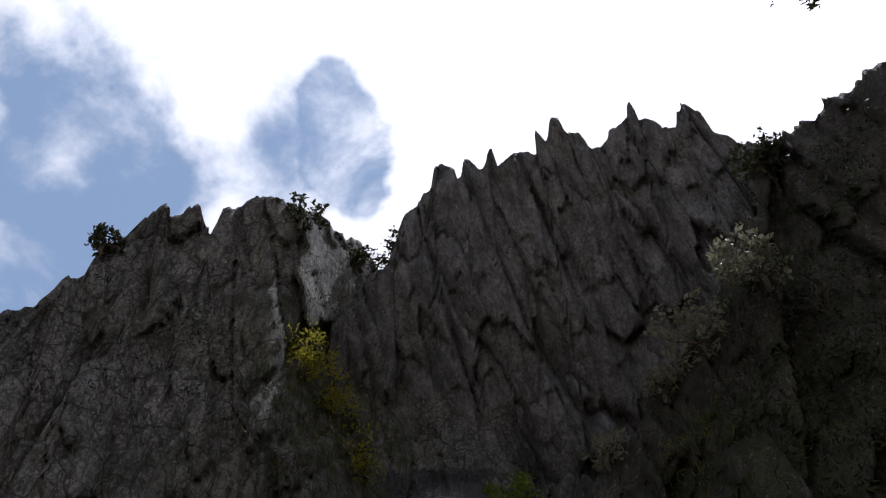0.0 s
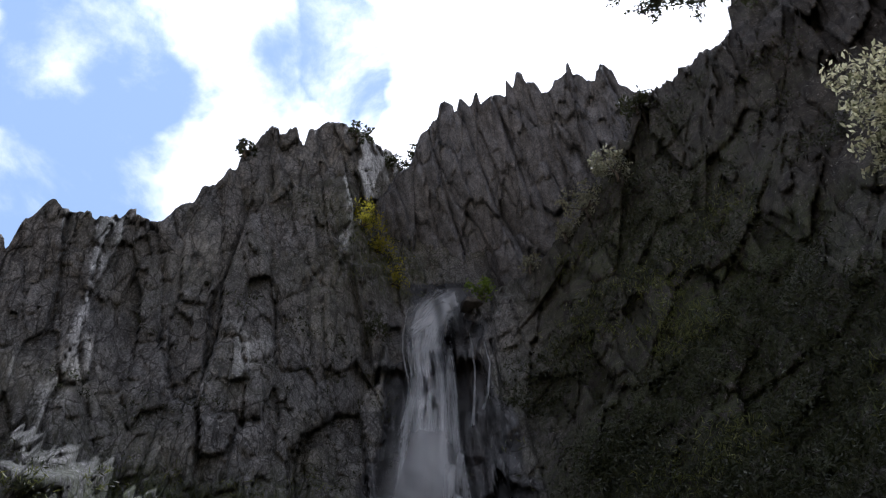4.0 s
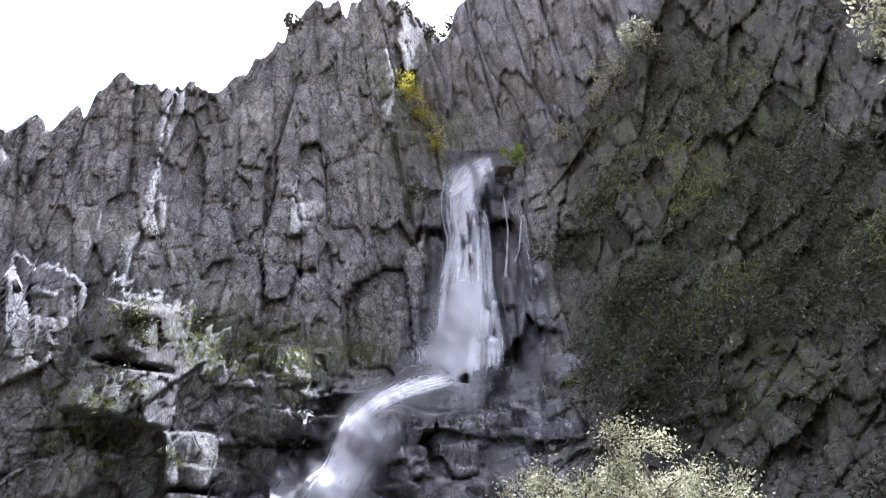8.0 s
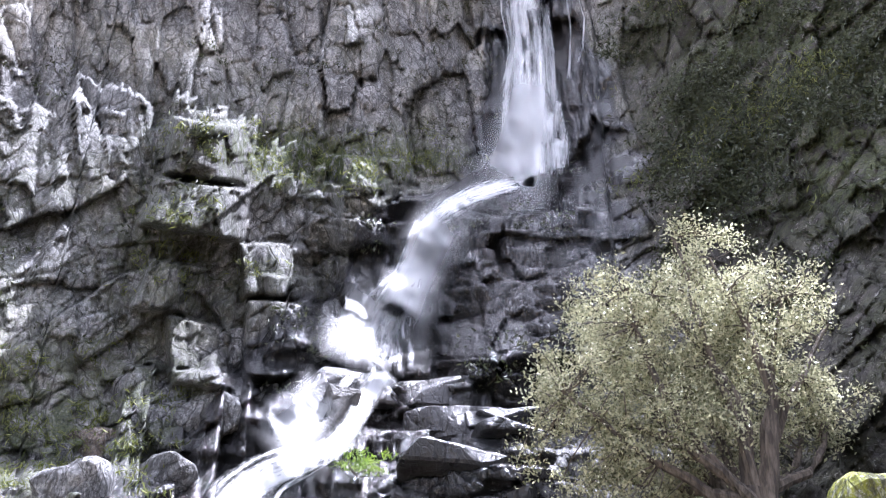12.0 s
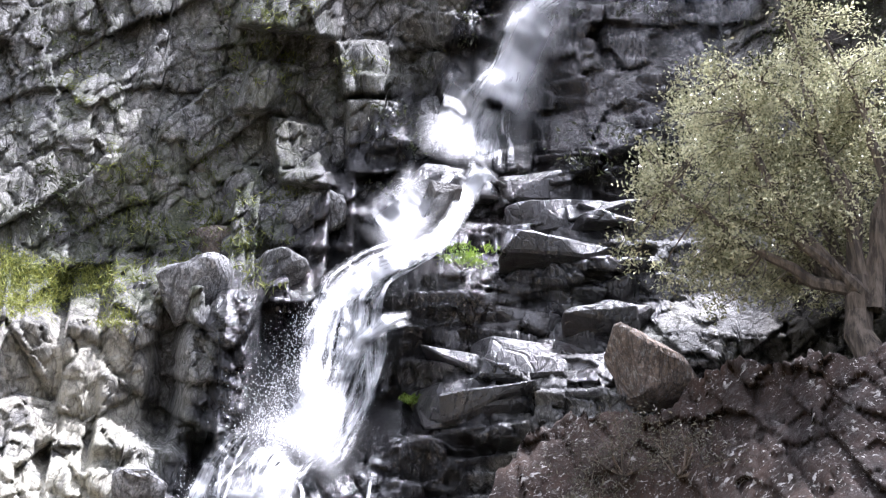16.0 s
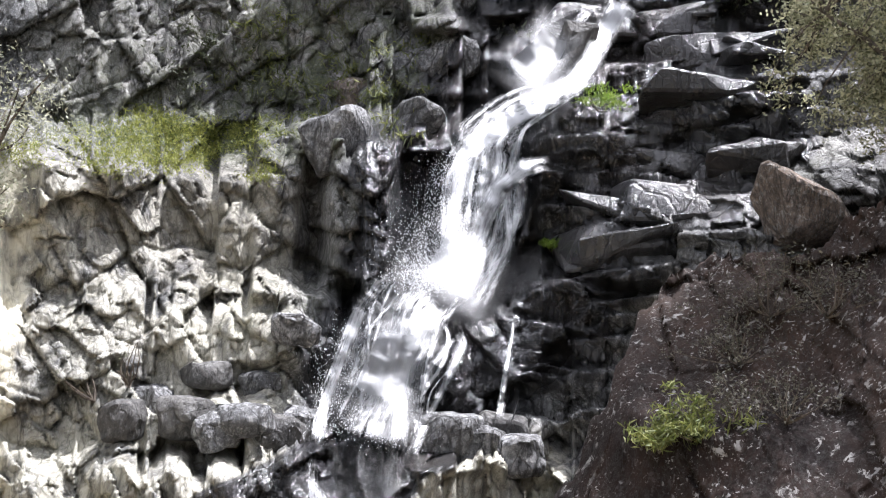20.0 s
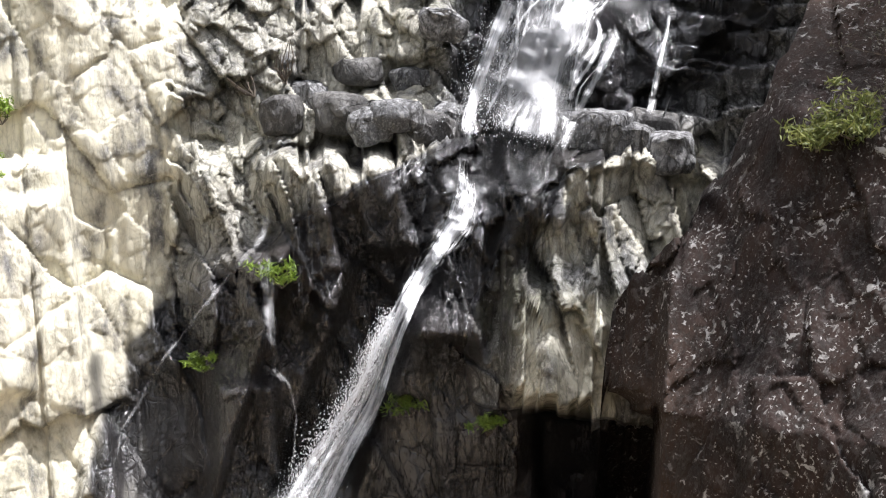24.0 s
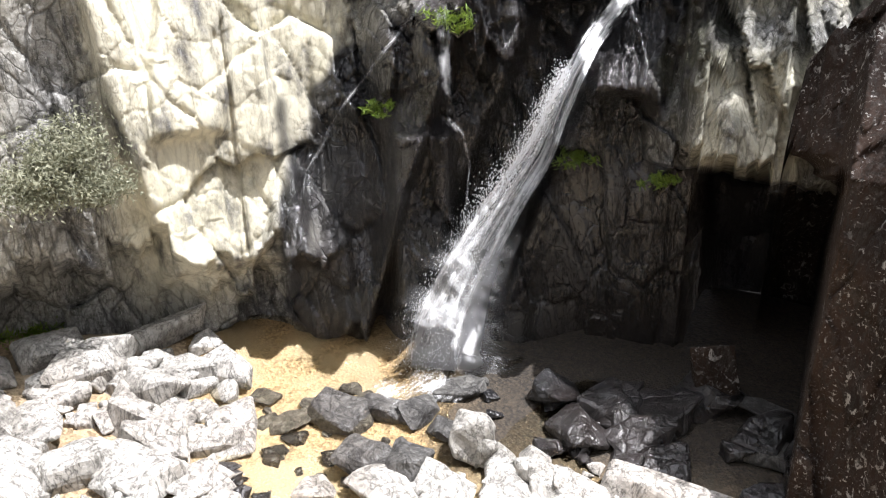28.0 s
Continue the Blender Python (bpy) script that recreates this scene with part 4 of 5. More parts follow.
for i, (az, el, w, d, t, turn, wet) in enumerate((
    (-66.5, -31.9, 0.3, 0.3, 0.42, 10, 0), (-62.2, -36.6, 0.72, 0.62, 0.52, 20, 0), (-59.3, -33.6, 0.6, 0.4, 0.25, 60, 0), (-56.4, -33.5, 0.5, 0.35, 0.22, 30, 0),
    (-53.7, -35.4, 0.36, 0.3, 0.24, 15, 1), (-52.2, -36.9, 0.46, 0.36, 0.2, 50, 1), (-48.3, -37.0, 0.8, 0.55, 0.45, 10, 1), (-46.6, -36.4, 0.34, 0.3, 0.25, 70, 1),
    (-44.7, -37.2, 0.62, 0.4, 0.3, 30, 1), (-42.6, -37.6, 0.5, 0.36, 0.3, 80, 1), (-46.9, -40.0, 0.66, 0.55, 0.46, 35, 1), (-43.9, -40.8, 0.52, 0.5, 0.5, 15, 1),
    (-45.0, -42.2, 0.85, 0.5, 0.32, 5, 0), (-38.4, -39.9, 0.42, 0.42, 0.66, 25, 0), (-37.2, -40.4, 0.34, 0.3, 0.45, 60, 0), (-36.4, -41.6, 0.5, 0.4, 0.3, 40, 0),
    (-33.5, -41.3, 0.5, 0.36, 0.38, 10, 0), (-35.6, -42.8, 0.6, 0.5, 0.3, 75, 0), (-50.8, -41.8, 0.4, 0.4, 0.3, 20, 0), (-31.2, -42.3, 0.7, 0.5, 0.3, 15, 0),
    (-15.9, -38.3, 0.7, 0.4, 0.22, 12, 1), (-12.9, -36.8, 0.6, 0.6, 0.85, 30, 1), (-17.6, -36.2, 0.8, 0.4, 0.25, 5, 1), (-63.9, -39.4, 0.95, 0.7, 0.35, 10, 0),
    (-59.5, -40.2, 0.7, 0.55, 0.3, 55, 0), (-69.8, -36.0, 0.9, 0.6, 0.4, 35, 0), (-66.8, -34.6, 0.55, 0.45, 0.4, 65, 0), (-71.5, -38.2, 1.0, 0.8, 0.45, 15, 0),
    (-67.3, -38.6, 0.8, 0.6, 0.4, 80, 0), (-56.8, -37.0, 0.3, 0.25, 0.12, 20, 1), (-40.4, -38.7, 0.45, 0.3, 0.16, 0, 1), (-39.4, -36.4, 0.6, 0.4, 0.2, 35, 1),
)):
    label = "dark wet angular stone in the shallow pool" if wet else "pale sun-bleached angular stone on the pool bank"
    floor_stone("stone", az, el, (w * 1.25, d * 1.25, t * 1.15), turn, WET_STONE if wet else DRY_STONE, label, "stone", "stones in the pool" if wet else BANK, 100 + i)

rnd = random.Random(9)
dark_kinds = [stone_mesh(330 + k, 0.5, 0.4, 0.3, BLACK_STONE if k % 2 else WET_STONE, 0.8, 13) for k in range(8)]
for i in range(85):
    az, el = (rnd.uniform(-58, -36), rnd.uniform(-42, -35)) if i < 45 else (rnd.uniform(-33, -11), rnd.uniform(-41, -35.6))
    h = EYE / math.tan(radians(-el))
    x, y = h * math.sin(radians(az)), h * math.cos(radians(az))
    k = rnd.choice((0.2, 0.3, 0.35, 0.5, 0.7)) if i < 45 else rnd.choice((0.5, 0.8, 1.0, 1.4, 1.8))
    ob = new("wet_stone", dark_kinds[i % 8 if i < 45 else 2 * (i % 4) + 1])
    ob.matrix_world = pose(x, y, float(ground_height(np.array([x]), np.array([y]))[0]) - 0.05 * k, rnd.uniform(-12, 12), rnd.uniform(-12, 12), rnd.uniform(0, 360)) @ Matrix.Scale(k, 4)
    tagged(ob, "wet grey-brown stone at the bottom of the gorge", "stone", "wet stones of the gorge floor")
rnd = random.Random(5)
kinds = [stone_mesh(300 + k, 0.4, 0.32, 0.22, DRY_STONE, 0.8, 12, False) for k in range(10)]
for i in range(290):
    az, el = rnd.uniform(-76, -57), rnd.uniform(-42.5, -32.8)
    if i > 230:
        az, el = rnd.uniform(-75, -56.5), rnd.uniform(-38, -31.9)
    elif i > 175:
        az, el = rnd.uniform(-46, -26), rnd.uniform(-44, -40.5)
    h = EYE / math.tan(radians(-el))
    x, y = h * math.sin(radians(az)), h * math.cos(radians(az))
    ob = new("small_stone", kinds[i % 10])
    k = rnd.choice((0.4, 0.6, 0.8, 1.1, 1.5) if i <= 230 else (0.7, 1.0, 1.4, 1.9, 2.4))
    ob.matrix_world = pose(x, y, float(ground_height(np.array([x]), np.array([y]))[0]) - 0.02, rnd.uniform(-15, 15), rnd.uniform(-15, 15), rnd.uniform(0, 360)) @ Matrix.Scale(k, 4)
    tagged(ob, "pale broken stone in the rubble by the pool", "stone", "rubble by the pool")


def wall_stone(name, az, el, size, turn, mat, label, seed, out=0.15, tilt=0.0, lean=0.0, blocky=0.85, category="boulder", sheet="gorge_cliff"):
    """A block that sits in or on the face at a direction, its middle at that height."""
    h = float(surface(sheet, np.array([az]), np.array([el]))[0]) - out
    p = place(az, el, h)
    ob = new(name, stone_mesh(seed, *size, mat, blocky))
    ob.matrix_world = Matrix.Translation(p) @ pose(0, 0, 0, tilt, lean, turn) @ Matrix.Translation((0, 0, -size[2] * 0.4))
    return tagged(ob, label, category)


wall_stone("boulder", -26.5, 14.6, (1.2, 0.9, 0.8), 15, BROWN_STONE, "rust-brown boulder resting on the wet ledge", 411, -0.1)
wall_stone("boulder", -12.4, 18.0, (0.7, 0.6, 0.75), 30, WET_STONE, "black wet rock dividing the stream", 414, 0.5)
wall_stone("boulder", 1.5, 32.3, (1.1, 1.0, 1.0), 10, WET_STONE, "black wet knob of rock at the foot of the upper fall", 415, 0.5)
wall_stone("boulder", 3.9, 44.3, (0.9, 0.8, 0.5), 10, WET_STONE, "black wet rock at the lip of the upper fall", 416, 0.3)
wall_stone("boulder", 0.3, 8.2, (1.0, 1.0, 1.5), 30, BROWN_STONE, "brown boulder leaning beside the wet wall", 417, 0.7, 0, -20)
wall_stone("mossy_boulder", 18.4, 9.8, (0.9, 0.9, 1.1), 15, MOSSY, "boulder thickly covered in bright yellow-green moss", 425, 1.6, blocky=0.4, sheet="lichen_outcrop")

# blocks that lie on the ledges beside the falls
rnd = random.Random(23)
for i in range(18):
    az = -11.5 + 11.5 * rnd.random()
    el = rnd.choice((5.5, 8.0, 10.2, 12.4, 14.8, 16.8, 19.0)) + rnd.uniform(-0.4, 0.4)
    wall_stone("ledge_block", az, el, (rnd.uniform(0.9, 2.2), rnd.uniform(1.0, 1.5), rnd.uniform(0.4, 0.8)), -az + rnd.uniform(-14, 14), BLACK_STONE, "black wet flat-topped block on the ledges beside the falls", 500 + i, -0.3, rnd.uniform(-4, 4), rnd.uniform(-4, 8), 0.95, "rock")
for i in range(18):
    f = rnd.random()
    az, el = -29 + 15 * f + rnd.uniform(-2, 2), 12.6 + 9 * f + rnd.uniform(-2.5, 2.5)
    wall_stone("ledge_block", az, el, (rnd.uniform(0.8, 1.8), rnd.uniform(0.9, 1.3), rnd.uniform(0.5, 1.1)), -az + rnd.uniform(-30, 30), CLIFF, "grey angular block on the slanting ledge of the cliff", 540 + i, -0.68, rnd.uniform(-8, 8), rnd.uniform(-30, -12), 0.92, "rock")
for i, (az, el, w, t) in enumerate(((-35.6, -4.6, 0.7, 0.5), (-33.8, -5.4, 0.55, 0.45), (-32.2, -4.8, 0.6, 0.4), (-30.4, -5.6, 0.8, 0.55), (-28.9, -4.9, 0.5, 0.4), (-37.4, -3.8, 0.6, 0.45), (-39.0, -4.8, 0.5, 0.5),
                                     (-20.4, -5.6, 0.9, 0.6), (-18.6, -6.4, 0.8, 0.6), (-17.0, -5.4, 0.7, 0.5), (-15.8, -6.6, 0.6, 0.5), (-31.4, -2.6, 0.5, 0.3), (-34.4, -2.2, 0.6, 0.35), (-29.4, 0.6, 0.6, 0.4))):
    wall_stone("boulder", az, el, (w * 1.2, w, t * 1.2), -az + 20 * math.sin(7 * i), CLIFF if i % 3 else WET_STONE, "rounded grey boulder below the lower fall", 580 + i, 0.12, 0, 8 * math.sin(5 * i), 0.55)

# ---- the waterfall ----
def ribbon(name, path, mat, parent, layer=0.0, out=0.12, rows=90, cols=15, dense=0.5, swell=0.12, tail=6, head=7):
    """A sheet of water down the rock along (azimuth, elevation, width in degrees)."""
    if mat is MIST:
        head, tail = 2.4, 2.4
    pts = np.array(path, float)
    seg = np.concatenate(([0], np.cumsum(np.hypot(np.diff(pts[:, 0]), np.diff(pts[:, 1])))))
    s = np.linspace(0, seg[-1], rows)
    az, el, wide = (np.interp(s, seg, pts[:, k]) for k in range(3))
    for line in (az, el, wide):
        line[1:-1] = (line[:-2] + 2 * line[1:-1] + line[2:]) / 4
    daz, del_ = np.gradient(az), np.gradient(el)
    length = np.hypot(daz, del_) + 1e-6
    nx, ny = -del_ / length, daz / length
    turn = np.sign(nx[rows // 2]) or 1
    nx, ny = nx * turn, ny * turn
    f = np.linspace(-0.5, 0.5, cols)[None]
    wob = 0.12 * waves(s[:, None] + 0 * f, f * 3 + 7 * layer, 1.6, 61)
    a = az[:, None] + nx[:, None] * (f + 0.16 * wob) * wide[:, None]
    e = el[:, None] + ny[:, None] * (f + 0.16 * wob) * wide[:, None]
    h = surface("gorge_cliff", a, e, 6)
    for _ in range(5):
        h[1:-1] = (h[:-2] + 2 * h[1:-1] + h[2:]) / 4
        h[:, 1:-1] = (h[:, :-2] + 2 * h[:, 1:-1] + h[:, 2:]) / 4
    h = h - out - swell * (1 - (2 * f) ** 2) - 0.1 * waves(s[:, None] + 0 * f, f * wide[:, None], 0.5, 62)
    x, y = h * np.sin(np.radians(a)), h * np.cos(np.radians(a))
    z = EYE + h * np.tan(np.radians(e))
    run = np.radians(s)[:, None] * h.mean() + 0 * f
    side = np.radians(f * wide[:, None]) * h.mean()
    edge = 1 - np.abs(2 * f) + 0 * run
    where = np.linspace(0, 1, rows)
    edge = np.minimum(edge, np.clip(np.minimum(where * head, (1 - where) * tail), 0, 1)[:, None])
    dense = np.interp(where, (0, 1), dense)[:, None] + 0 * run if isinstance(dense, tuple) else np.full(x.shape, dense)
    ob = grid_mesh(name, x, y, z, mat, (("side", side), ("along", run), ("edge", edge), ("layer", np.full(x.shape, layer * 3.7)), ("dense", dense)))
    ob.data.polygons.foreach_set("use_smooth", np.ones(len(ob.data.polygons), bool))
    ob.parent = parent
    return ob


def cascade(path, count, parent, seed, mats, wide=(0.10, 0.32), out=(0.15, 0.5), rows=80, dense=(0.35, 0.62)):
    """Many overlapping strands that wander down one path, each starting and ending by chance."""
    rnd = random.Random(seed)
    pts = np.array(path, float)
    seg = np.concatenate(([0], np.cumsum(np.hypot(np.diff(pts[:, 0]), np.diff(pts[:, 1])))))
    for i in range(count):
        s0, s1 = sorted((rnd.uniform(0, 0.45), rnd.uniform(0.55, 1.0)))
        if i % 3 == 0:
            s0, s1 = 0.0, 1.0
        s = np.linspace(s0, s1, 12) * seg[-1]
        az, el, w = (np.interp(s, seg, pts[:, k]) for k in range(3))
        daz, del_ = np.gradient(az), np.gradient(el)
        size = np.hypot(daz, del_) + 1e-6
        nx, ny = -del_ / size, daz / size
        side = rnd.uniform(-0.42, 0.42)
        wander = side + 0.05 * np.sin(np.linspace(0, rnd.uniform(3, 9), 12) + rnd.uniform(0, 6))
        share = rnd.uniform(*wide)
        strand = list(zip(az + nx * wander * w, el + ny * wander * w, np.maximum(w * share, 0.12)))
        ribbon("water_strand", strand, rnd.choice(mats), parent, seed + i * 1.3, rnd.uniform(*out), rows, 5, rnd.uniform(*dense), 0.06)


def drops(name, path, count, spread, size, parent, seed, out=0.3):
    """Flying drops round a stretch of the falls."""
    rng = np.random.default_rng(seed)
    pts = np.array(path, float)
    k = rng.uniform(0, len(pts) - 1, count)
    i = np.minimum(k.astype(int), len(pts) - 2)
    f = (k - i)[:, None]
    p = pts[i] * (1 - f) + pts[i + 1] * f
    az = p[:, 0] + rng.normal(0, 1, count) * p[:, 2] * spread
    el = p[:, 1] + rng.normal(0, 0.35, count)
    h = surface("gorge_cliff", p[:, 0], p[:, 1], 6) - out - rng.exponential(0.15, count)
    c = np.stack((h * np.sin(np.radians(az)), h * np.cos(np.radians(az)), EYE + h * np.tan(np.radians(el))), -1)
    r = size * rng.uniform(0.4, 1.3, count) ** 1.5
    shape = np.array(((1, 0, -0.6), (-0.5, 0.87, -0.6), (-0.5, -0.87, -0.6), (0, 0, 2.2)))
    co = c[:, None] + shape[None] * r[:, None, None]
    tri = np.array(((0, 1, 3), (1, 2, 3), (2, 0, 3), (0, 2, 1)))
    faces = (np.arange(count)[:, None, None] * 4 + tri[None]).reshape(-1, 3)
    me = bpy.data.meshes.new(name)
    me.from_pydata(co.reshape(-1, 3), [], faces)
    me.materials.append(DROP)
    ob = new(name, me)
    ob.parent = parent
    return tagged(ob, kind="stuff")


def fall(name, label):
    return tagged(new(name), label, "waterfall")


THREAD = falling_water("water_filament", 0.6, 4.5, 0.75, 1.8, 1.0)
UPPER = ((3.0, 44.6, 1.6), (1.6, 44.2, 2.8), (0.4, 43.2, 4.2), (0.3, 42.2, 4.0), (0.5, 40.3, 3.9), (0.3, 36.9, 4.8), (0.5, 33.5, 5.4), (0.1, 31.4, 5.6))
top = fall("upper_fall", "tall white upper waterfall veiling black wet rock")
ribbon("water_veil", UPPER, VEIL, top, 0, 0.1, 130, 27, 0.85, tail=4)
ribbon("water_sheet", UPPER, JET_WATER, top, 1, 0.25, 130, 27, (1.1, 0.3), tail=3)
ribbon("water_sheet", ((3.0, 44.7, 1.0), (1.8, 44.3, 1.6), (0.7, 43.3, 3.2), (0.2, 42.0, 3.4), (0.3, 39.6, 3.0)), RUSH, top, 2, 0.4, 90, 21, (1.0, 0.1), tail=1.4)
ribbon("water_strand", ((2.4, 44.4, 0.9), (0.9, 43.8, 1.3), (-0.5, 43.0, 1.3), (-1.8, 42.3, 0.9)), RUSH, top, 4, 0.42, 60, 11, (1.0, 0.3), tail=2)
cascade(UPPER[1:], 30, top, 200, (THREAD, VEIL), (0.10, 0.34), dense=(0.3, 0.6))
ribbon("water_mist", ((0.4, 40, 4.5), (0.2, 36.5, 6), (-0.6, 33, 8.0), (-2.4, 29.8, 9.5)), MIST, top, 7, 0.6, 50, 17, 0.9)
ribbon("water_thread", ((3.6, 43.0, 0.35), (3.8, 40.8, 0.3), (3.6, 39, 0.35), (3.3, 37.2, 0.6)), FALL, top, 5, 0.2, 60, 7, 0.55)
ribbon("water_thread", ((4.5, 42.6, 0.3), (4.9, 41.0, 0.3), (4.6, 39.4, 0.4), (4.0, 38.2, 0.5)), FALL, top, 6, 0.2, 60, 7, 0.5)
for az, el, size, layer in ((1.8, 35.4, 1.4, 8), (0.9, 33.6, 1.8, 3), (2.2, 33.8, 1.6, 18), (-0.8, 33.8, 1.6, 19), (2.4, 36.0, 1.0, 28)):
    ribbon("water_strand", ((az + 0.2, el + 0.5, size * 0.7), (az, el, size), (az - 0.1, el - 0.9, size * 1.1), (az - 0.2, el - 1.9, size * 1.2)), FALL, top, layer, 0.35, 40, 13, (0.95, 0.3), 0.2, tail=3)
MID = ((0.4, 31.9, 1.0), (-2, 31.5, 1.6), (-3.9, 31.0, 2.0), (-5.6, 30.2, 2.4), (-7.3, 29.0, 2.2), (-8.0, 27.4, 2.0), (-8.4, 25.8, 2.4), (-9.2, 24.6, 3.2), (-10.2, 22.6, 5.0), (-10.6, 20.0, 6.2))
mid = fall("middle_cascade", "white cascade tumbling over the dark middle ledges")
ribbon("water_sheet", MID, JET_WATER, mid, 10, 0.2, 150, 23, (0.7, 0.6))
ribbon("water_sheet", [(a, e, w * 0.8) for a, e, w in MID[4:]], RUSH, mid, 18, 0.35, 110, 21, (0.8, 0.6), tail=3)
ribbon("water_sheet", [(a, e, w * 0.6) for a, e, w in MID[2:6]], RUSH, mid, 11, 0.4, 80, 13, (0.5, 0.7), tail=3)
ribbon("water_strand", ((-7.4, 29.4, 1.3), (-8.2, 28.0, 1.2), (-8.7, 26.2, 1.2), (-9.3, 24.2, 1.3), (-9.9, 22.2, 1.6), (-10.4, 20.4, 2.2)), RUSH, mid, 12, 0.45, 100, 13, (1.1, 0.5), tail=2)
cascade(MID[4:], 26, mid, 210, (THREAD, VEIL), (0.10, 0.34), dense=(0.35, 0.65))
ribbon("water_mist", ((-4.0, 31.6, 3.5), (-6.2, 29, 5.4), (-8.4, 25.0, 6.0), (-10, 21, 7.0)), MIST, mid, 13, 0.5, 60, 17, 0.8)
ribbon("water_mist", ((-10.4, 26.5, 3), (-11.6, 23.8, 5.5), (-12.4, 20.0, 7)), MIST, mid, 14, 0.6, 60, 23, 0.7)
ribbon("water_strand", ((-9.6, 20.4, 3.0), (-10.2, 19.6, 2.0), (-11.0, 18.2, 1.6), (-11.8, 16.8, 1.5), (-13.2, 15.2, 2.0)), RUSH, mid, 15, 0.35, 60, 11, 0.6)
ribbon("water_thread", ((-11.6, 20.2, 1.4), (-13.0, 18.6, 1.2), (-14.0, 17.2, 1.2), (-15.0, 15.6, 1.6)), SPOUT, mid, 16, 0.3, 50, 11, 0.3)
ribbon("water_mist", ((-13.0, 19.8, 3.5), (-14.6, 17.4, 5), (-17, 15.0, 6)), MIST, mid, 17, 0.6, 50, 17, 0.85)
FAN = ((-11.6, 16.2, 1.5), (-14.2, 15.0, 2.2), (-16.4, 13.9, 3.0), (-17.9, 12.2, 5.0), (-18.6, 9.6, 6.4), (-19.2, 6.6, 6.6), (-20.2, 3.6, 6.0), (-21.2, 2.4, 6.4))
fan = fall("broad_cascade", "broad spraying white cascade between black wet rocks")
ribbon("water_veil", FAN, VEIL, fan, 20, 0.15, 140, 31, 0.4)
ribbon("water_sheet", FAN[:5], JET_WATER, fan, 22, 0.42, 90, 21, (0.8, 0.0), tail=1.6)
ribbon("water_strand", ((-13.6, 15.0, 1.0), (-16.4, 13.6, 1.6), (-18.8, 12.0, 2.0), (-20.2, 10.2, 2.2), (-20.8, 8.0, 2.4)), RUSH, fan, 25, 0.45, 90, 13, (1.0, 0.1), tail=1.4)
cascade(FAN, 30, fan, 240, (THREAD, THREAD, VEIL), (0.06, 0.24), dense=(0.3, 0.6))
ribbon("water_strand", ((-14.0, 11.0, 0.8), (-15.8, 10.6, 1.6), (-17.2, 9.4, 2.0), (-18.0, 7.6, 1.8), (-18.8, 5.4, 1.6), (-19.6, 3.2, 2.4)), RUSH, fan, 23, 0.42, 100, 13, (0.7, 0.1), tail=2)
ribbon("water_mist", ((-18, 8, 6), (-20, 4.6, 8), (-21.4, 1.6, 9)), MIST, fan, 24, 0.6, 50, 19, 0.7)
drops("spray", ((-17, 13.4, 3), (-19.4, 10, 5), (-20.8, 6, 6), (-21.6, 3, 5)), 8000, 0.27, 0.0046, fan, 81, 0.5)
LOWER = ((-21.4, 2.8, 6.4), (-22.2, 2.0, 7.6), (-23.2, -0.6, 7.6), (-24.2, -3.6, 7.8), (-25, -6.3, 7.6))
low = fall("lower_fall", "wide white lower fall spilling over a smooth ledge")
ribbon("water_veil", LOWER, VEIL, low, 30, 0.12, 100, 31, 0.5, tail=8)
ribbon("water_sheet", [(a + 0.6, e, w * 0.5) for a, e, w in LOWER[:4]], JET_WATER, low, 31, 0.25, 100, 21, (0.9, 0.05), tail=1.4)
cascade(LOWER, 22, low, 260, (THREAD, THREAD, VEIL), (0.04, 0.18), (0.2, 0.4), dense=(0.3, 0.6))
ribbon("water_strand", ((-25.4, 2.3, 1.2), (-26.4, -0.4, 1.3), (-27.5, -3.4, 1.4), (-28.2, -6.3, 1.8)), SPOUT, low, 32, 0.35, 90, 11, (0.8, 0.55))
ribbon("water_strand", ((-21.6, 2.4, 1.4), (-22.2, 0.6, 1.2), (-22.7, -1.4, 1.1), (-22.9, -3.8, 1.2), (-23.2, -6.3, 1.8)), SPOUT, low, 33, 0.35, 90, 13, 0.5)
ribbon("water_strand", ((-19.0, 3.2, 1.0), (-20.6, 1.4, 1.0), (-21.4, -1.2, 0.9), (-21.8, -3.6, 1.0), (-22.2, -6.3, 1.4)), SPOUT, low, 34, 0.35, 90, 11, 0.4)
ribbon("water_mist", ((-22.6, 3.2, 6), (-23.4, 0, 8), (-24.6, -3.6, 8.6), (-25.2, -6.0, 9)), MIST, low, 37, 0.5, 50, 19, 0.6)
ribbon("water_thread", ((-16.2, 1.6, 0.25), (-16.4, 0, 0.35), (-16.8, -2.4, 0.5), (-17.0, -4.6, 0.6)), SPOUT, low, 36, 0.25, 70, 7, 0.8)
drops("spray", ((-26, 1, 4), (-27, -3, 5), (-25, -6, 8)), 1500, 0.26, 0.0045, low, 82, 0.4)
JET = ((-28.1, -6.6, 0.5), (-28.1, -8.4, 0.7), (-27.8, -9.6, 2.2), (-28.3, -11.2, 2.8), (-29.6, -13.0, 1.8), (-31.0, -15.0, 1.4), (-31.9, -16.8, 1.4), (-32.9, -19.2, 1.7), (-34.0, -22, 2.2), (-36.4, -25.4, 2.8), (-38.8, -29, 3.6), (-40.6, -32.4, 4.8), (-41.4, -37.2, 6.4))
jet = fall("plunge_fall", "narrow white jet plunging down dark rock into the pool")
ribbon("water_sheet", JET, SPOUT, jet, 40, 0.2, 190, 17, (0.75, 0.3))
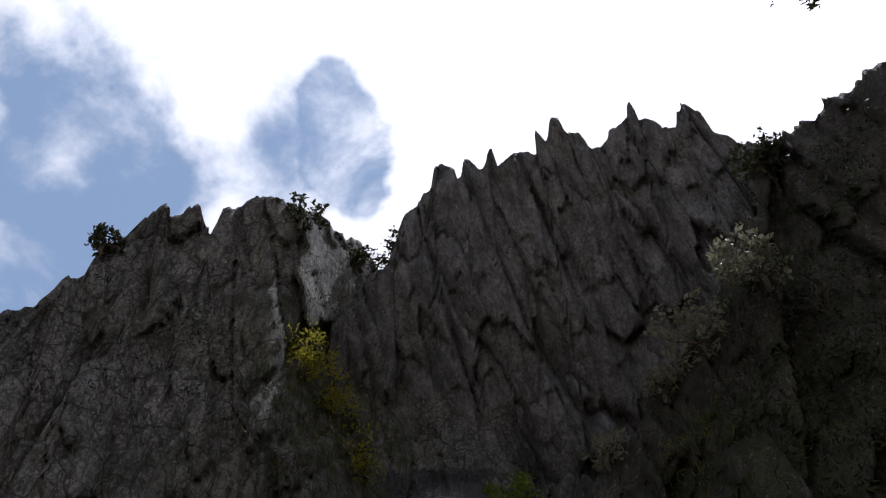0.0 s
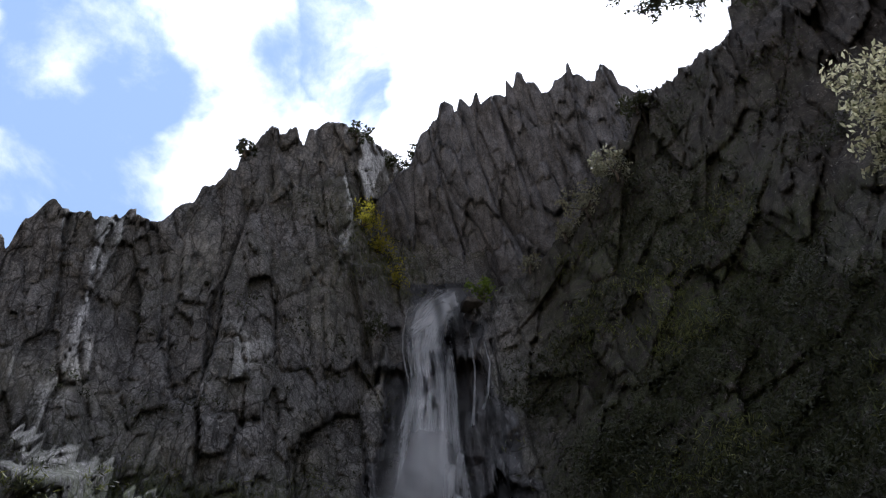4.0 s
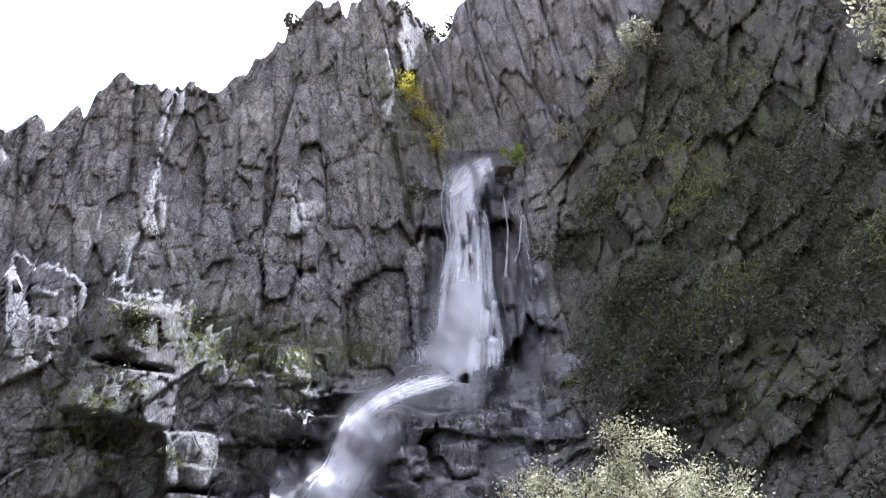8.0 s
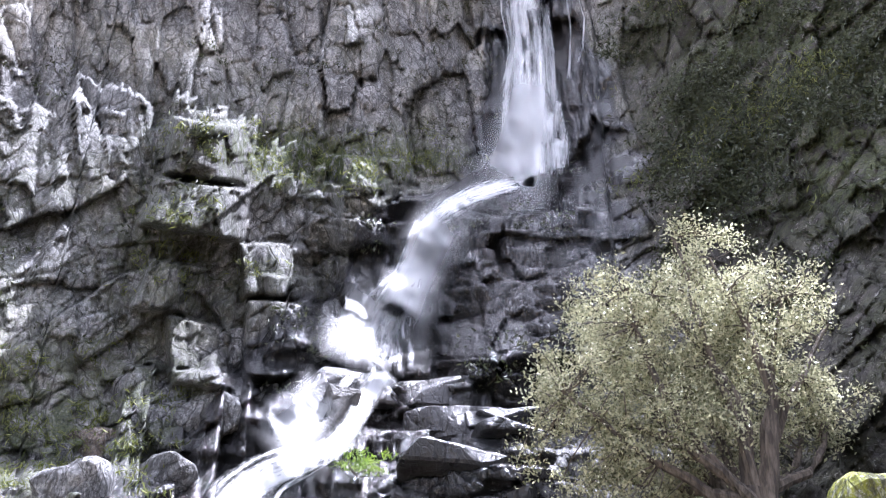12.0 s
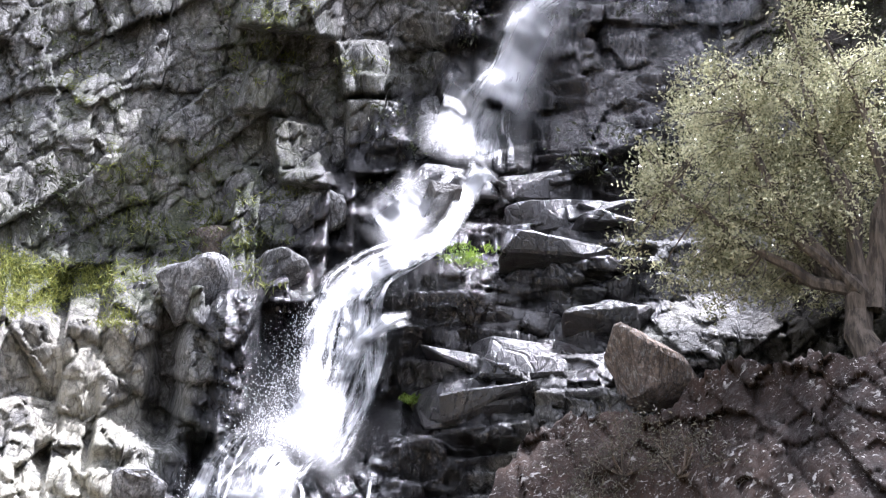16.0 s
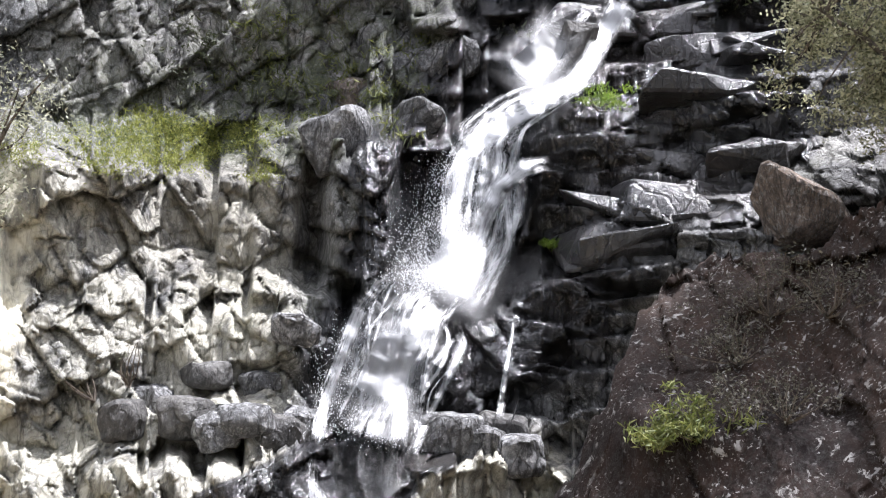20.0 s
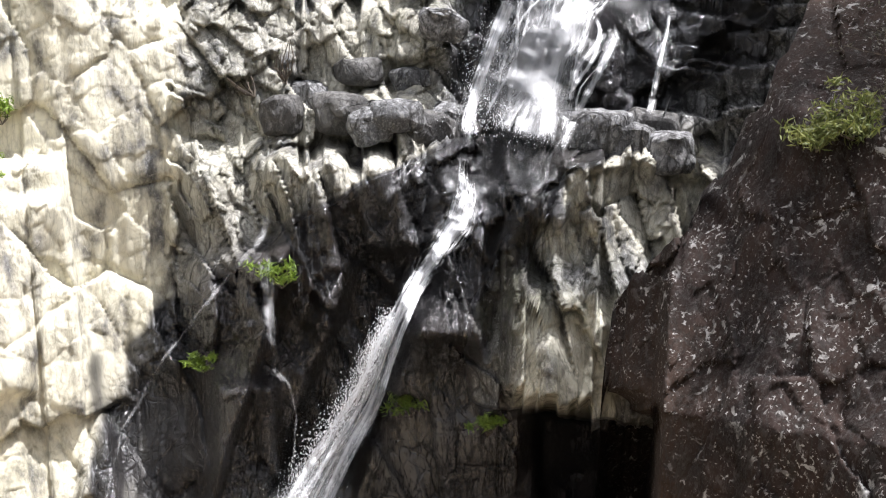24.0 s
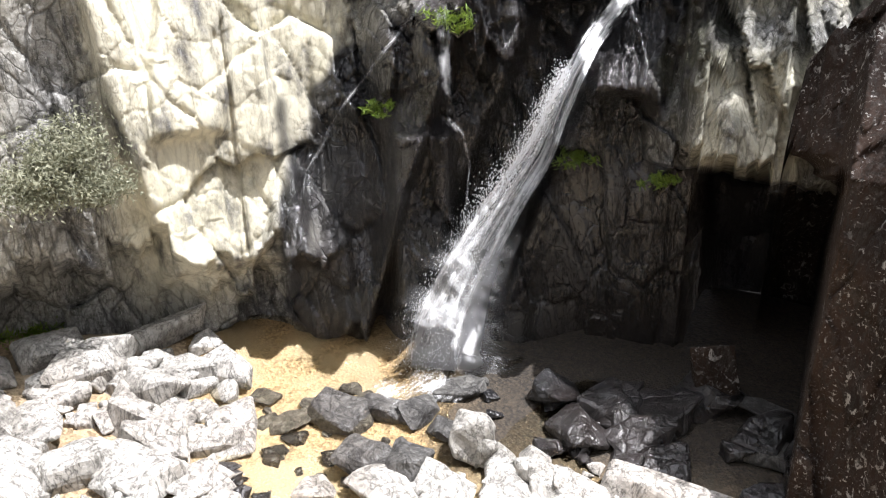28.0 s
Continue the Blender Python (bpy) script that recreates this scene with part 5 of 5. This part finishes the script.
ribbon("water_sheet", [(a, e, w * 0.6) for a, e, w in JET[2:10]], RUSH, jet, 41, 0.35, 150, 13, (0.7, 0.2), tail=2)
cascade(JET[4:], 34, jet, 280, (THREAD, SPOUT), (0.14, 0.4), (0.25, 0.6), dense=(0.4, 0.7))
ribbon("water_mist", ((-36, -25, 3), (-38.6, -29.6, 7), (-40.2, -34, 11), (-40.2, -38.4, 15)), MIST, jet, 42, 0.5, 80, 23, 1.0)
drops("spray", ((-32.6, -17, 1.2), (-34.4, -21, 1.8), (-37.8, -26, 3.0), (-41, -32, 3.4), (-41.4, -36.8, 6)), 13000, 0.26, 0.0055, jet, 83, 0.45)
left = fall("side_trickle", "thin trickles of water down a leaning brown rib")
SIDE = ((-39.4, -8.0, 0.5), (-39.8, -10, 0.9), (-40.4, -12, 0.8), (-42.6, -14.4, 0.5), (-46.7, -19.0, 0.45), (-49.3, -22.8, 0.45), (-50.4, -26.4, 0.8), (-51.8, -32.0, 1.2))
ribbon("water_thread", [(a, e, w * 1.6) for a, e, w in SIDE], VEIL, left, 50, 0.1, 150, 9, 0.12)
ribbon("water_thread", ((-40.4, -12, 1.4), (-40.2, -14.5, 1.9), (-40.2, -17.5, 2.2), (-40.0, -20, 1.6), (-39.0, -20.9, 0.7), (-38.6, -22.6, 0.4), (-39, -27.2, 0.5)), VEIL, left, 51, 0.12, 120, 13, 0.2)


def foam(name, az, h, radius, parent, layer):
    """Churned white water lying on the pool."""
    c = place(az, 0, h)
    r, a = np.linspace(0.02, 1, 14)[:, None], np.linspace(0, 2 * math.pi, 40)[None]
    x, y = c.x + radius * 1.3 * r * np.cos(a), c.y + radius * r * np.sin(a)
    ob = grid_mesh(name, x, y, 0.02 + 0.05 * (1 - r) + 0.03 * waves(x, y, 0.2, 66), FALL, (("side", x), ("along", y * 3), ("edge", 1 - r + 0 * a), ("layer", 0 * x + layer), ("dense", 0 * x + 0.35)))
    ob.parent = parent


foam("foam", -41.0, 9.5, 0.6, jet, 70)
foam("foam", -44.5, 9.5, 0.4, jet, 75)

# ---- plants ----
def leaf_mesh(name, centres, size, mat, seed, width=0.45, hang=None):
    """Single leaves, each a bent diamond of four corners."""
    rng = np.random.default_rng(seed)
    n = len(centres)
    d = rng.normal(0, 1, (n, 3))
    if hang is not None:
        d = d * 0.55 + np.array(hang)[None]
    d /= np.linalg.norm(d, axis=1)[:, None]
    s = np.cross(d, rng.normal(0, 1, (n, 3)))
    s /= np.linalg.norm(s, axis=1)[:, None]
    nrm = np.cross(d, s)
    k = (np.asarray(size) * rng.uniform(0.6, 1.3, n))[:, None]
    tip, base = centres + d * k * 0.5, centres - d * k * 0.5
    a, b = centres + s * k * width / 2 + nrm * k * 0.1, centres - s * k * width / 2 + nrm * k * 0.1
    co = np.stack((base, a, tip, b), 1).reshape(-1, 3)
    i = np.arange(n)[:, None] * 4
    faces = np.concatenate((i + np.array((0, 1, 2)), i + np.array((0, 2, 3))), 0)
    me = bpy.data.meshes.new(name)
    me.vertices.add(len(co))
    me.vertices.foreach_set("co", co.astype(np.float32).ravel())
    me.loops.add(faces.size)
    me.loops.foreach_set("vertex_index", faces.ravel().astype(np.int32))
    me.polygons.add(len(faces))
    me.polygons.foreach_set("loop_start", np.arange(0, faces.size, 3, dtype=np.int32))
    me.polygons.foreach_set("loop_total", np.full(len(faces), 3, dtype=np.int32))
    me.update(calc_edges=True)
    me.materials.append(mat)
    return new(name, me)


def tube(bm, pts, r0, r1, sides=7):
    rings = []
    for i, p in enumerate(pts):
        d = (pts[min(i + 1, len(pts) - 1)] - pts[max(i - 1, 0)]).normalized()
        s = d.orthogonal().normalized()
        t = d.cross(s)
        r = r0 + (r1 - r0) * i / (len(pts) - 1)
        rings.append([bm.verts.new(p + (s * math.cos(a) + t * math.sin(a)) * r) for a in (2 * math.pi * k / sides for k in range(sides))])
    for low, high in zip(rings, rings[1:]):
        for k in range(sides):
            bm.faces.new((low[k], low[(k + 1) % sides], high[(k + 1) % sides], high[k]))


def bent(a, b, rnd, sag, steps=7):
    off = Vector([rnd.uniform(-1, 1) for _ in range(3)]) * sag
    return [a.lerp(b, f) + off * math.sin(math.pi * f) + Vector([rnd.uniform(-1, 1) for _ in range(3)]) * sag * 0.12 for f in (k / steps for k in range(steps + 1))]


def tree(name, label, foot, blobs, mat, leaves, size, seed, limbs=9, girth=0.13, trunk_share=0.45, twigs=260, parent_group="", width=0.45):
    """A trunk with limbs and twigs; leaf clumps fill the blobs (centre, radii) unevenly, thicker outwards."""
    rnd, rng = random.Random(seed), np.random.default_rng(seed)
    foot = Vector(foot)
    root = tagged(new(name), label, "tree", parent_group)
    root.location = foot
    middle = sum((Vector(c) for c, r in blobs), Vector()) / len(blobs)
    fork = foot.lerp(middle, trunk_share)
    bm = bmesh.new()
    tube(bm, [p - foot for p in bent(foot - Vector((0, 0, 0.3)), fork, rnd, girth * 1.5)], girth, girth * 0.7, 9)
    part("trunk", bm, BARK, root)
    paths = []
    for i in range(limbs):
        c, r = blobs[i % len(blobs)]
        end = Vector(c) + Vector([rnd.uniform(-0.75, 0.75) * q for q in r])
        line = bent(fork - (fork - foot) * rnd.uniform(0, 0.35), end, rnd, (end - fork).length * 0.13)
        bm = bmesh.new()
        tube(bm, [p - foot for p in line], girth * rnd.uniform(0.35, 0.55), girth * 0.1)
        part("limb", bm, BARK, root)
        paths += line[2:]
    ends = []
    bm = bmesh.new()
    weights = [r[0] * r[1] * r[2] for c, r in blobs]
    for i in range(twigs):
        c, r = rnd.choices(blobs, weights)[0]
        v = Vector([rnd.gauss(0, 1) for _ in range(3)]).normalized() * rnd.uniform(0.45, 1.05) ** 0.6
        end = Vector(c) + Vector((v.x * r[0], v.y * r[1], v.z * r[2]))
        near = min(paths, key=lambda q: (q - end).length_squared)
        tube(bm, [p - foot for p in bent(near, end, rnd, 0.08, 3)], girth * 0.07, girth * 0.03, 3)
        ends.append(end)
    tagged(part("twig_work", bm, BARK, root), kind="stuff")
    ends = np.array([tuple(e - foot) for e in ends])
    pick = rng.integers(0, len(ends), leaves)
    spread = np.linalg.norm(np.array([tuple(r) for c, r in blobs]).mean(0)) * 0.08
    centres = ends[pick] + rng.normal(0, 1, (leaves, 3)) * spread
    crown = leaf_mesh("crown", centres, size, mat, seed, width)
    crown.parent = root
    return root


def shrub(name, label, at, radii, mat, leaves, size, seed, category="shrub", group="", hang=None, width=0.35, stems=6):
    rnd, rng = random.Random(seed), np.random.default_rng(seed)
    at = Vector(at)
    root = tagged(new(name), label, category, group)
    root.location = at
    clumps = np.array([[rnd.gauss(0, 0.5) * radii[0], rnd.gauss(0, 0.5) * radii[1], abs(rnd.gauss(0.4, 0.45)) * radii[2]] for _ in range(max(6, leaves // 26))])
    for k in range(stems):
        bm = bmesh.new()
        tube(bm, bent(Vector((0, 0, -0.1)), Vector(clumps[k % len(clumps)]), rnd, 0.06, 3), max(radii) * 0.025, max(radii) * 0.008, 4)
        part("stem", bm, BARK, root)
    pick = rng.integers(0, len(clumps), leaves)
    centres = clumps[pick] + rng.normal(0, 1, (leaves, 3)) * np.array(radii)[None] * 0.17
    leafage = leaf_mesh("foliage", centres, size, mat, seed, width, hang)
    leafage.parent = root
    return root


def on_rock(az, el, out=0.05, sheet="gorge_cliff"):
    return place(az, el, float(surface(sheet, np.array([az]), np.array([el]), 2)[0]) - out)


# the large evergreen oak
H = 11.9
oak_blobs = [(place(a, e, H + d), (w, w, t)) for a, e, d, w, t in (
    (8.5, 21.5, 0.2, 1.15, 0.95), (11.5, 26.3, 0.0, 0.62, 0.5), (5.2, 24.0, -0.2, 0.62, 0.55), (15.2, 23.0, 0.0, 0.75, 0.55), (3.6, 19.6, -0.4, 0.8, 0.7), (2.6, 15.8, -0.5, 0.75, 0.6),
    (8.0, 16.2, -0.2, 1.0, 0.7), (13.0, 18.4, 0.2, 1.0, 0.75), (17.2, 21.6, 0.3, 0.5, 0.3), (5.0, 13.0, -0.4, 0.7, 0.4), (16.4, 17.0, 0.4, 0.6, 0.5), (10.5, 13.4, 0.1, 0.7, 0.4))]
tree("evergreen_oak", "evergreen oak with silvery olive foliage, lit from behind, above the outcrop", place(14.3, 6.5, 11.0), oak_blobs, OAK_LEAF, 62000, 0.058, 21, 15, 0.19, 0.45, 560)

# trees on the ridges and the slope
for az, el, r, n, mat, size, seed, label in (
    (-15.8, 52.0, 0.5, 400, SCRUB_LEAF, 0.16, 31, "dark scrubby tree on the rocky crest"), (-0.6, 52.0, 1.1, 900, SCRUB_LEAF, 0.17, 32, "dark scrubby tree in the notch of the ridge"),
    (-6.0, 53.6, 0.7, 400, SCRUB_LEAF, 0.16, 33, "dark scrubby tree on the rocky crest"), (-2.6, 52.2, 0.6, 350, SCRUB_LEAF, 0.16, 34, "dark scrubby tree on the rocky crest"),
    (0.9, 52.8, 0.7, 400, SCRUB_LEAF, 0.16, 43, "dark scrubby tree in the notch of the ridge"), (20.6, 53.4, 0.9, 600, SCRUB_LEAF, 0.17, 35, "dark scrubby tree on the shoulder of the slope"),
    (14.3, 48.6, 1.0, 700, PALE_LEAF, 0.17, 36, "pale grey-green tree on the edge of the gully"), (17.2, 50.2, 0.9, 650, PALE_LEAF, 0.17, 37, "pale grey-green tree on the edge of the gully"),
    (12.0, 47.4, 0.6, 350, PALE_LEAF, 0.15, 38, "pale low tree on the edge of the gully"), (8.8, 46.0, 0.5, 250, PALE_LEAF, 0.14, 39, "pale low tree on the edge of the gully"),
):
    p = on_rock(az, el, 0.15)
    blobs = [(p + Vector((0.25 * r * math.sin(seed * k), 0, r * (0.25 + 0.3 * k))), (r * (0.9 - 0.12 * k), r * 0.7, r * 0.4)) for k in range(3)]
    tree("ridge_tree", label, p, blobs, mat, n, size, seed, 5, 0.06, 0.4, 60, "trees on the ridge")

for az, el, r, n, mat, size, seed, label in (
    (-3.6, 47.4, 0.8, 700, YELLOW_LEAF, 0.14, 44, "shrub with bright yellow-green leaves on the ledge"), (-5.0, 48.8, 0.8, 700, YELLOW_LEAF, 0.14, 42, "shrub with bright yellow-green leaves on the ledge"), (-2.4, 45.6, 0.8, 650, YELLOW_LEAF, 0.13, 45, "shrub with bright yellow-green leaves on the ledge"),
    (4.9, 44.6, 0.55, 420, FERN, 0.16, 46, "bright green tuft beside the lip of the fall"), (-3.4, 42.6, 0.6, 450, SCRUB_LEAF, 0.14, 47, "olive shrub hanging on the rock beside the fall"),
    (-63.6, -20.8, 0.42, 4200, PALE_LEAF, 0.06, 48, "dense grey-leaved bush growing from the rock wall"), (-65.4, -22.2, 0.40, 4000, PALE_LEAF, 0.06, 49, "dense grey-leaved bush growing from the rock wall"), (-62.2, -22.8, 0.34, 3000, PALE_LEAF, 0.06, 70, "dense grey-leaved bush growing from the rock wall"),
    (-46.5, 10.4, 0.9, 1500, PALE_LEAF, 0.07, 50, "grey-green bush on the grassy ledge"), (-47, 6.0, 0.6, 700, PALE_LEAF, 0.07, 51, "grey-green bush under the grassy ledge"),
    (-54.4, -4.6, 0.25, 220, FERN, 0.07, 52, "small green plant in a crack of the sunlit wall"), (-55.2, -8.0, 0.16, 160, FERN, 0.06, 53, "small green plant in a crack of the sunlit wall"),
):
    shrub("bush", label, on_rock(az, el, 0.15 + 0.35 * (az < -60)), (r, r, r * 0.9), mat, n, size, seed, "bush")

for az, el, r, n, seed, sheet in ((-1.4, 2.4, 0.5, 900, 54, "lichen_outcrop"), (-3.1, -0.4, 0.5, 900, 55, "lichen_outcrop"), (1.7, 2.4, 0.55, 900, 56, "lichen_outcrop"), (-3.3, -3.6, 0.35, 500, 57, "lichen_outcrop"), (-0.6, -3.6, 0.4, 600, 60, "lichen_outcrop")):
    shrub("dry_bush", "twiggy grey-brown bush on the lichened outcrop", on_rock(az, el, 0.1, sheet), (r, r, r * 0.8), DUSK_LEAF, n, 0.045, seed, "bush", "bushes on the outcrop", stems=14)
for az, el, r, n, seed, sheet in ((-5.8, -4.8, 0.35, 900, 58, "lichen_outcrop"), (-7.6, -5.6, 0.3, 700, 59, "lichen_outcrop"), (-44.2, -19.4, 0.2, 260, 61, "gorge_cliff"), (-32.0, -22.4, 0.24, 320, 62, "gorge_cliff"),
                                  (-27.7, -37.6, 0.35, 600, 63, "gorge_cliff"), (-11.2, 14.4, 0.4, 600, 64, "gorge_cliff"), (-13.8, 5.8, 0.22, 300, 65, "gorge_cliff"), (-39.3, -14.6, 0.26, 300, 66, "gorge_cliff"), (-26.2, -23.6, 0.2, 240, 67, "gorge_cliff")):
    shrub("fern_tuft", "bright green fern tuft rooted in the rock", on_rock(az, el, 0.1, sheet), (r, r, r * 0.6), GRASS if sheet == "lichen_outcrop" else FERN, n, 0.10, seed, "fern", "ferns on the rock", (0, 0, -0.3), 0.16, 5)

shrub("bare_bush", "leafless twiggy shrub on the sunlit rocks", on_rock(-40.6, -3.2, 0.1), (0.55, 0.4, 0.4), PALE_LEAF, 30, 0.03, 68, "shrub", stems=16)
shrub("bare_bush", "leafless twiggy shrub on the sunlit rocks", on_rock(-38.8, -2.4, 0.1), (0.45, 0.4, 0.35), PALE_LEAF, 30, 0.03, 69, "shrub", stems=14)


def scatter(name, label, count, az0, az1, el0, el1, keep, sheet, clump, leaf, per, mat, seed, hang=None, width=0.3, flat=0.5):
    """Scrub or grass over a stretch of rock, as one growth."""
    rng = np.random.default_rng(seed)
    az, el = rng.uniform(az0, az1, count * 4), rng.uniform(el0, el1, count * 4)
    h = surface(sheet, az, el, 0)
    z = EYE + h * np.tan(np.radians(el))
    top = np.interp(az, SHEETS[sheet][0] + SHEETS[sheet][1] * np.arange(len(SHEETS[sheet][3])), SHEETS[sheet][3])
    ok = (keep(az, el, np.radians(az) * 17, z) + rng.uniform(-0.2, 0.2, az.size) > 0.5) & (el < top - 0.4)
    az, el, h, z = (q[ok][:count] for q in (az, el, h, z))
    c = np.stack(((h - 0.05) * np.sin(np.radians(az)), (h - 0.05) * np.cos(np.radians(az)), z), -1)
    k = clump * rng.uniform(0.4, 1.3, len(c))
    centres = np.repeat(c, per, 0) + rng.normal(0, 1, (len(c) * per, 3)) * np.repeat(k, per)[:, None] * np.array((1, 1, flat))[None]
    return tagged(leaf_mesh(name, centres, leaf, mat, seed, width, hang), label, "vegetation", kind="stuff")


def slope_keep(az, el, u, z):
    return 0.75 * bell(az, el, 22, 38, 12, 14) + 1.7 * waves(u - 0.5 * z, z, 1.6, 91)


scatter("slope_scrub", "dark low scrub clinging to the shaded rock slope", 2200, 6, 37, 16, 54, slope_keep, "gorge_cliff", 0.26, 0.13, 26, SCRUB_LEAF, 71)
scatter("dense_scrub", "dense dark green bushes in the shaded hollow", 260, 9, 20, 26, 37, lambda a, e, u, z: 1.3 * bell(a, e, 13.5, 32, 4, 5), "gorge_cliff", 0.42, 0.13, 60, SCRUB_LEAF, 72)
scatter("slope_grass", "green and straw-coloured grass on the shaded slope", 650, 6, 37, 22, 48, lambda a, e, u, z: 0.1 + 0.5 * bell(a, e, 15, 37, 7, 6) + 1.3 * waves(u, z, 1.8, 93), "gorge_cliff", 0.2, 0.22, 22, GRASS, 73, (0, 0, -0.8), 0.1)
scatter("ledge_grass", "bright green and yellow grass along the sunlit ledge", 420, -46, -31, 9.4, 13.2, lambda a, e, u, z: 0.85 * bell(a, e, -38.0, 11.4, 6.0, 1.3) - 0.05 + 1.5 * waves(u, z, 0.7, 94), "gorge_cliff", 0.15, 0.085, 40, MOSS_GRASS, 74, (0, 0, 0.5), 0.1)
scatter("cliff_grass", "tufts of grass on the ledges of the grey cliff", 900, -36, 4, 12, 50, lambda a, e, u, z: moss_main(a, e, u, z), "gorge_cliff", 0.16, 0.17, 22, GRASS, 75, (0, 0, -0.4), 0.1)
scatter("cliff_scrub", "low dark shrubs in the cracks of the grey cliff", 380, -38, 3, 14, 52, lambda a, e, u, z: 0.35 + 1.4 * waves(u, z, 1.6, 95), "gorge_cliff", 0.2, 0.11, 26, SCRUB_LEAF, 76)
scatter("bank_grass", "green grass under the rock wall by the pool", 160, -74, -66, -32.5, -29, lambda a, e, u, z: 1.0 + 0 * a, "gorge_cliff", 0.12, 0.12, 40, FERN, 77, (0, 0, 0.5), 0.12)

# leafy sprays that reach in over the slope
for az, el, h, r, n, seed in ((23.0, 59.6, 20, 0.75, 330, 81), (26.0, 58.6, 20, 0.8, 420, 82), (29.0, 58.0, 20, 0.8, 420, 83), (32.5, 57.4, 20, 0.9, 420, 84)):
    p = place(az, el, h)
    root = tagged(new("leafy_branch"), "dark leafy branch reaching over the gorge from the slope", "branch", "branches over the gorge")
    root.location = p
    rnd_b = random.Random(seed)
    bm = bmesh.new()
    tips = []
    start = place(35.5, 57.2, 19.5) - p
    tube(bm, bent(start, Vector((0, 0, 0)), rnd_b, 0.25), 0.06, 0.02, 6)
    part("bough", bm, BARK, root)
    for k in range(9):
        bm = bmesh.new()
        end = Vector((rnd_b.gauss(0, 0.6), rnd_b.gauss(0, 0.4), rnd_b.gauss(0, 0.3))) * r
        tube(bm, bent(Vector((0, 0, 0)), end, rnd_b, 0.1, 4), 0.016, 0.006, 4)
        part("twig", bm, BARK, root)
        tips.append(tuple(end))
    rng = np.random.default_rng(seed)
    t = np.array(tips)[rng.integers(0, 9, n)] * rng.uniform(0.2, 1.1, n)[:, None]
    foliage = leaf_mesh("foliage", t + rng.normal(0, 0.13, (n, 3)), 0.22, SCRUB_LEAF, seed, 0.35)
    foliage.parent = root
side_blobs = [(place(a, e, 16), (w, w, w)) for a, e, w in ((36.9, 50, 0.8), (37.2, 47, 0.95), (36.8, 43.6, 0.8), (38.6, 47, 0.9))]
tree("slope_oak", "evergreen oak rooted on the dark slope", place(38.5, 34, 14.5), side_blobs, OAK_LEAF, 3000, 0.16, 91, 8, 0.16, 0.4, 240)
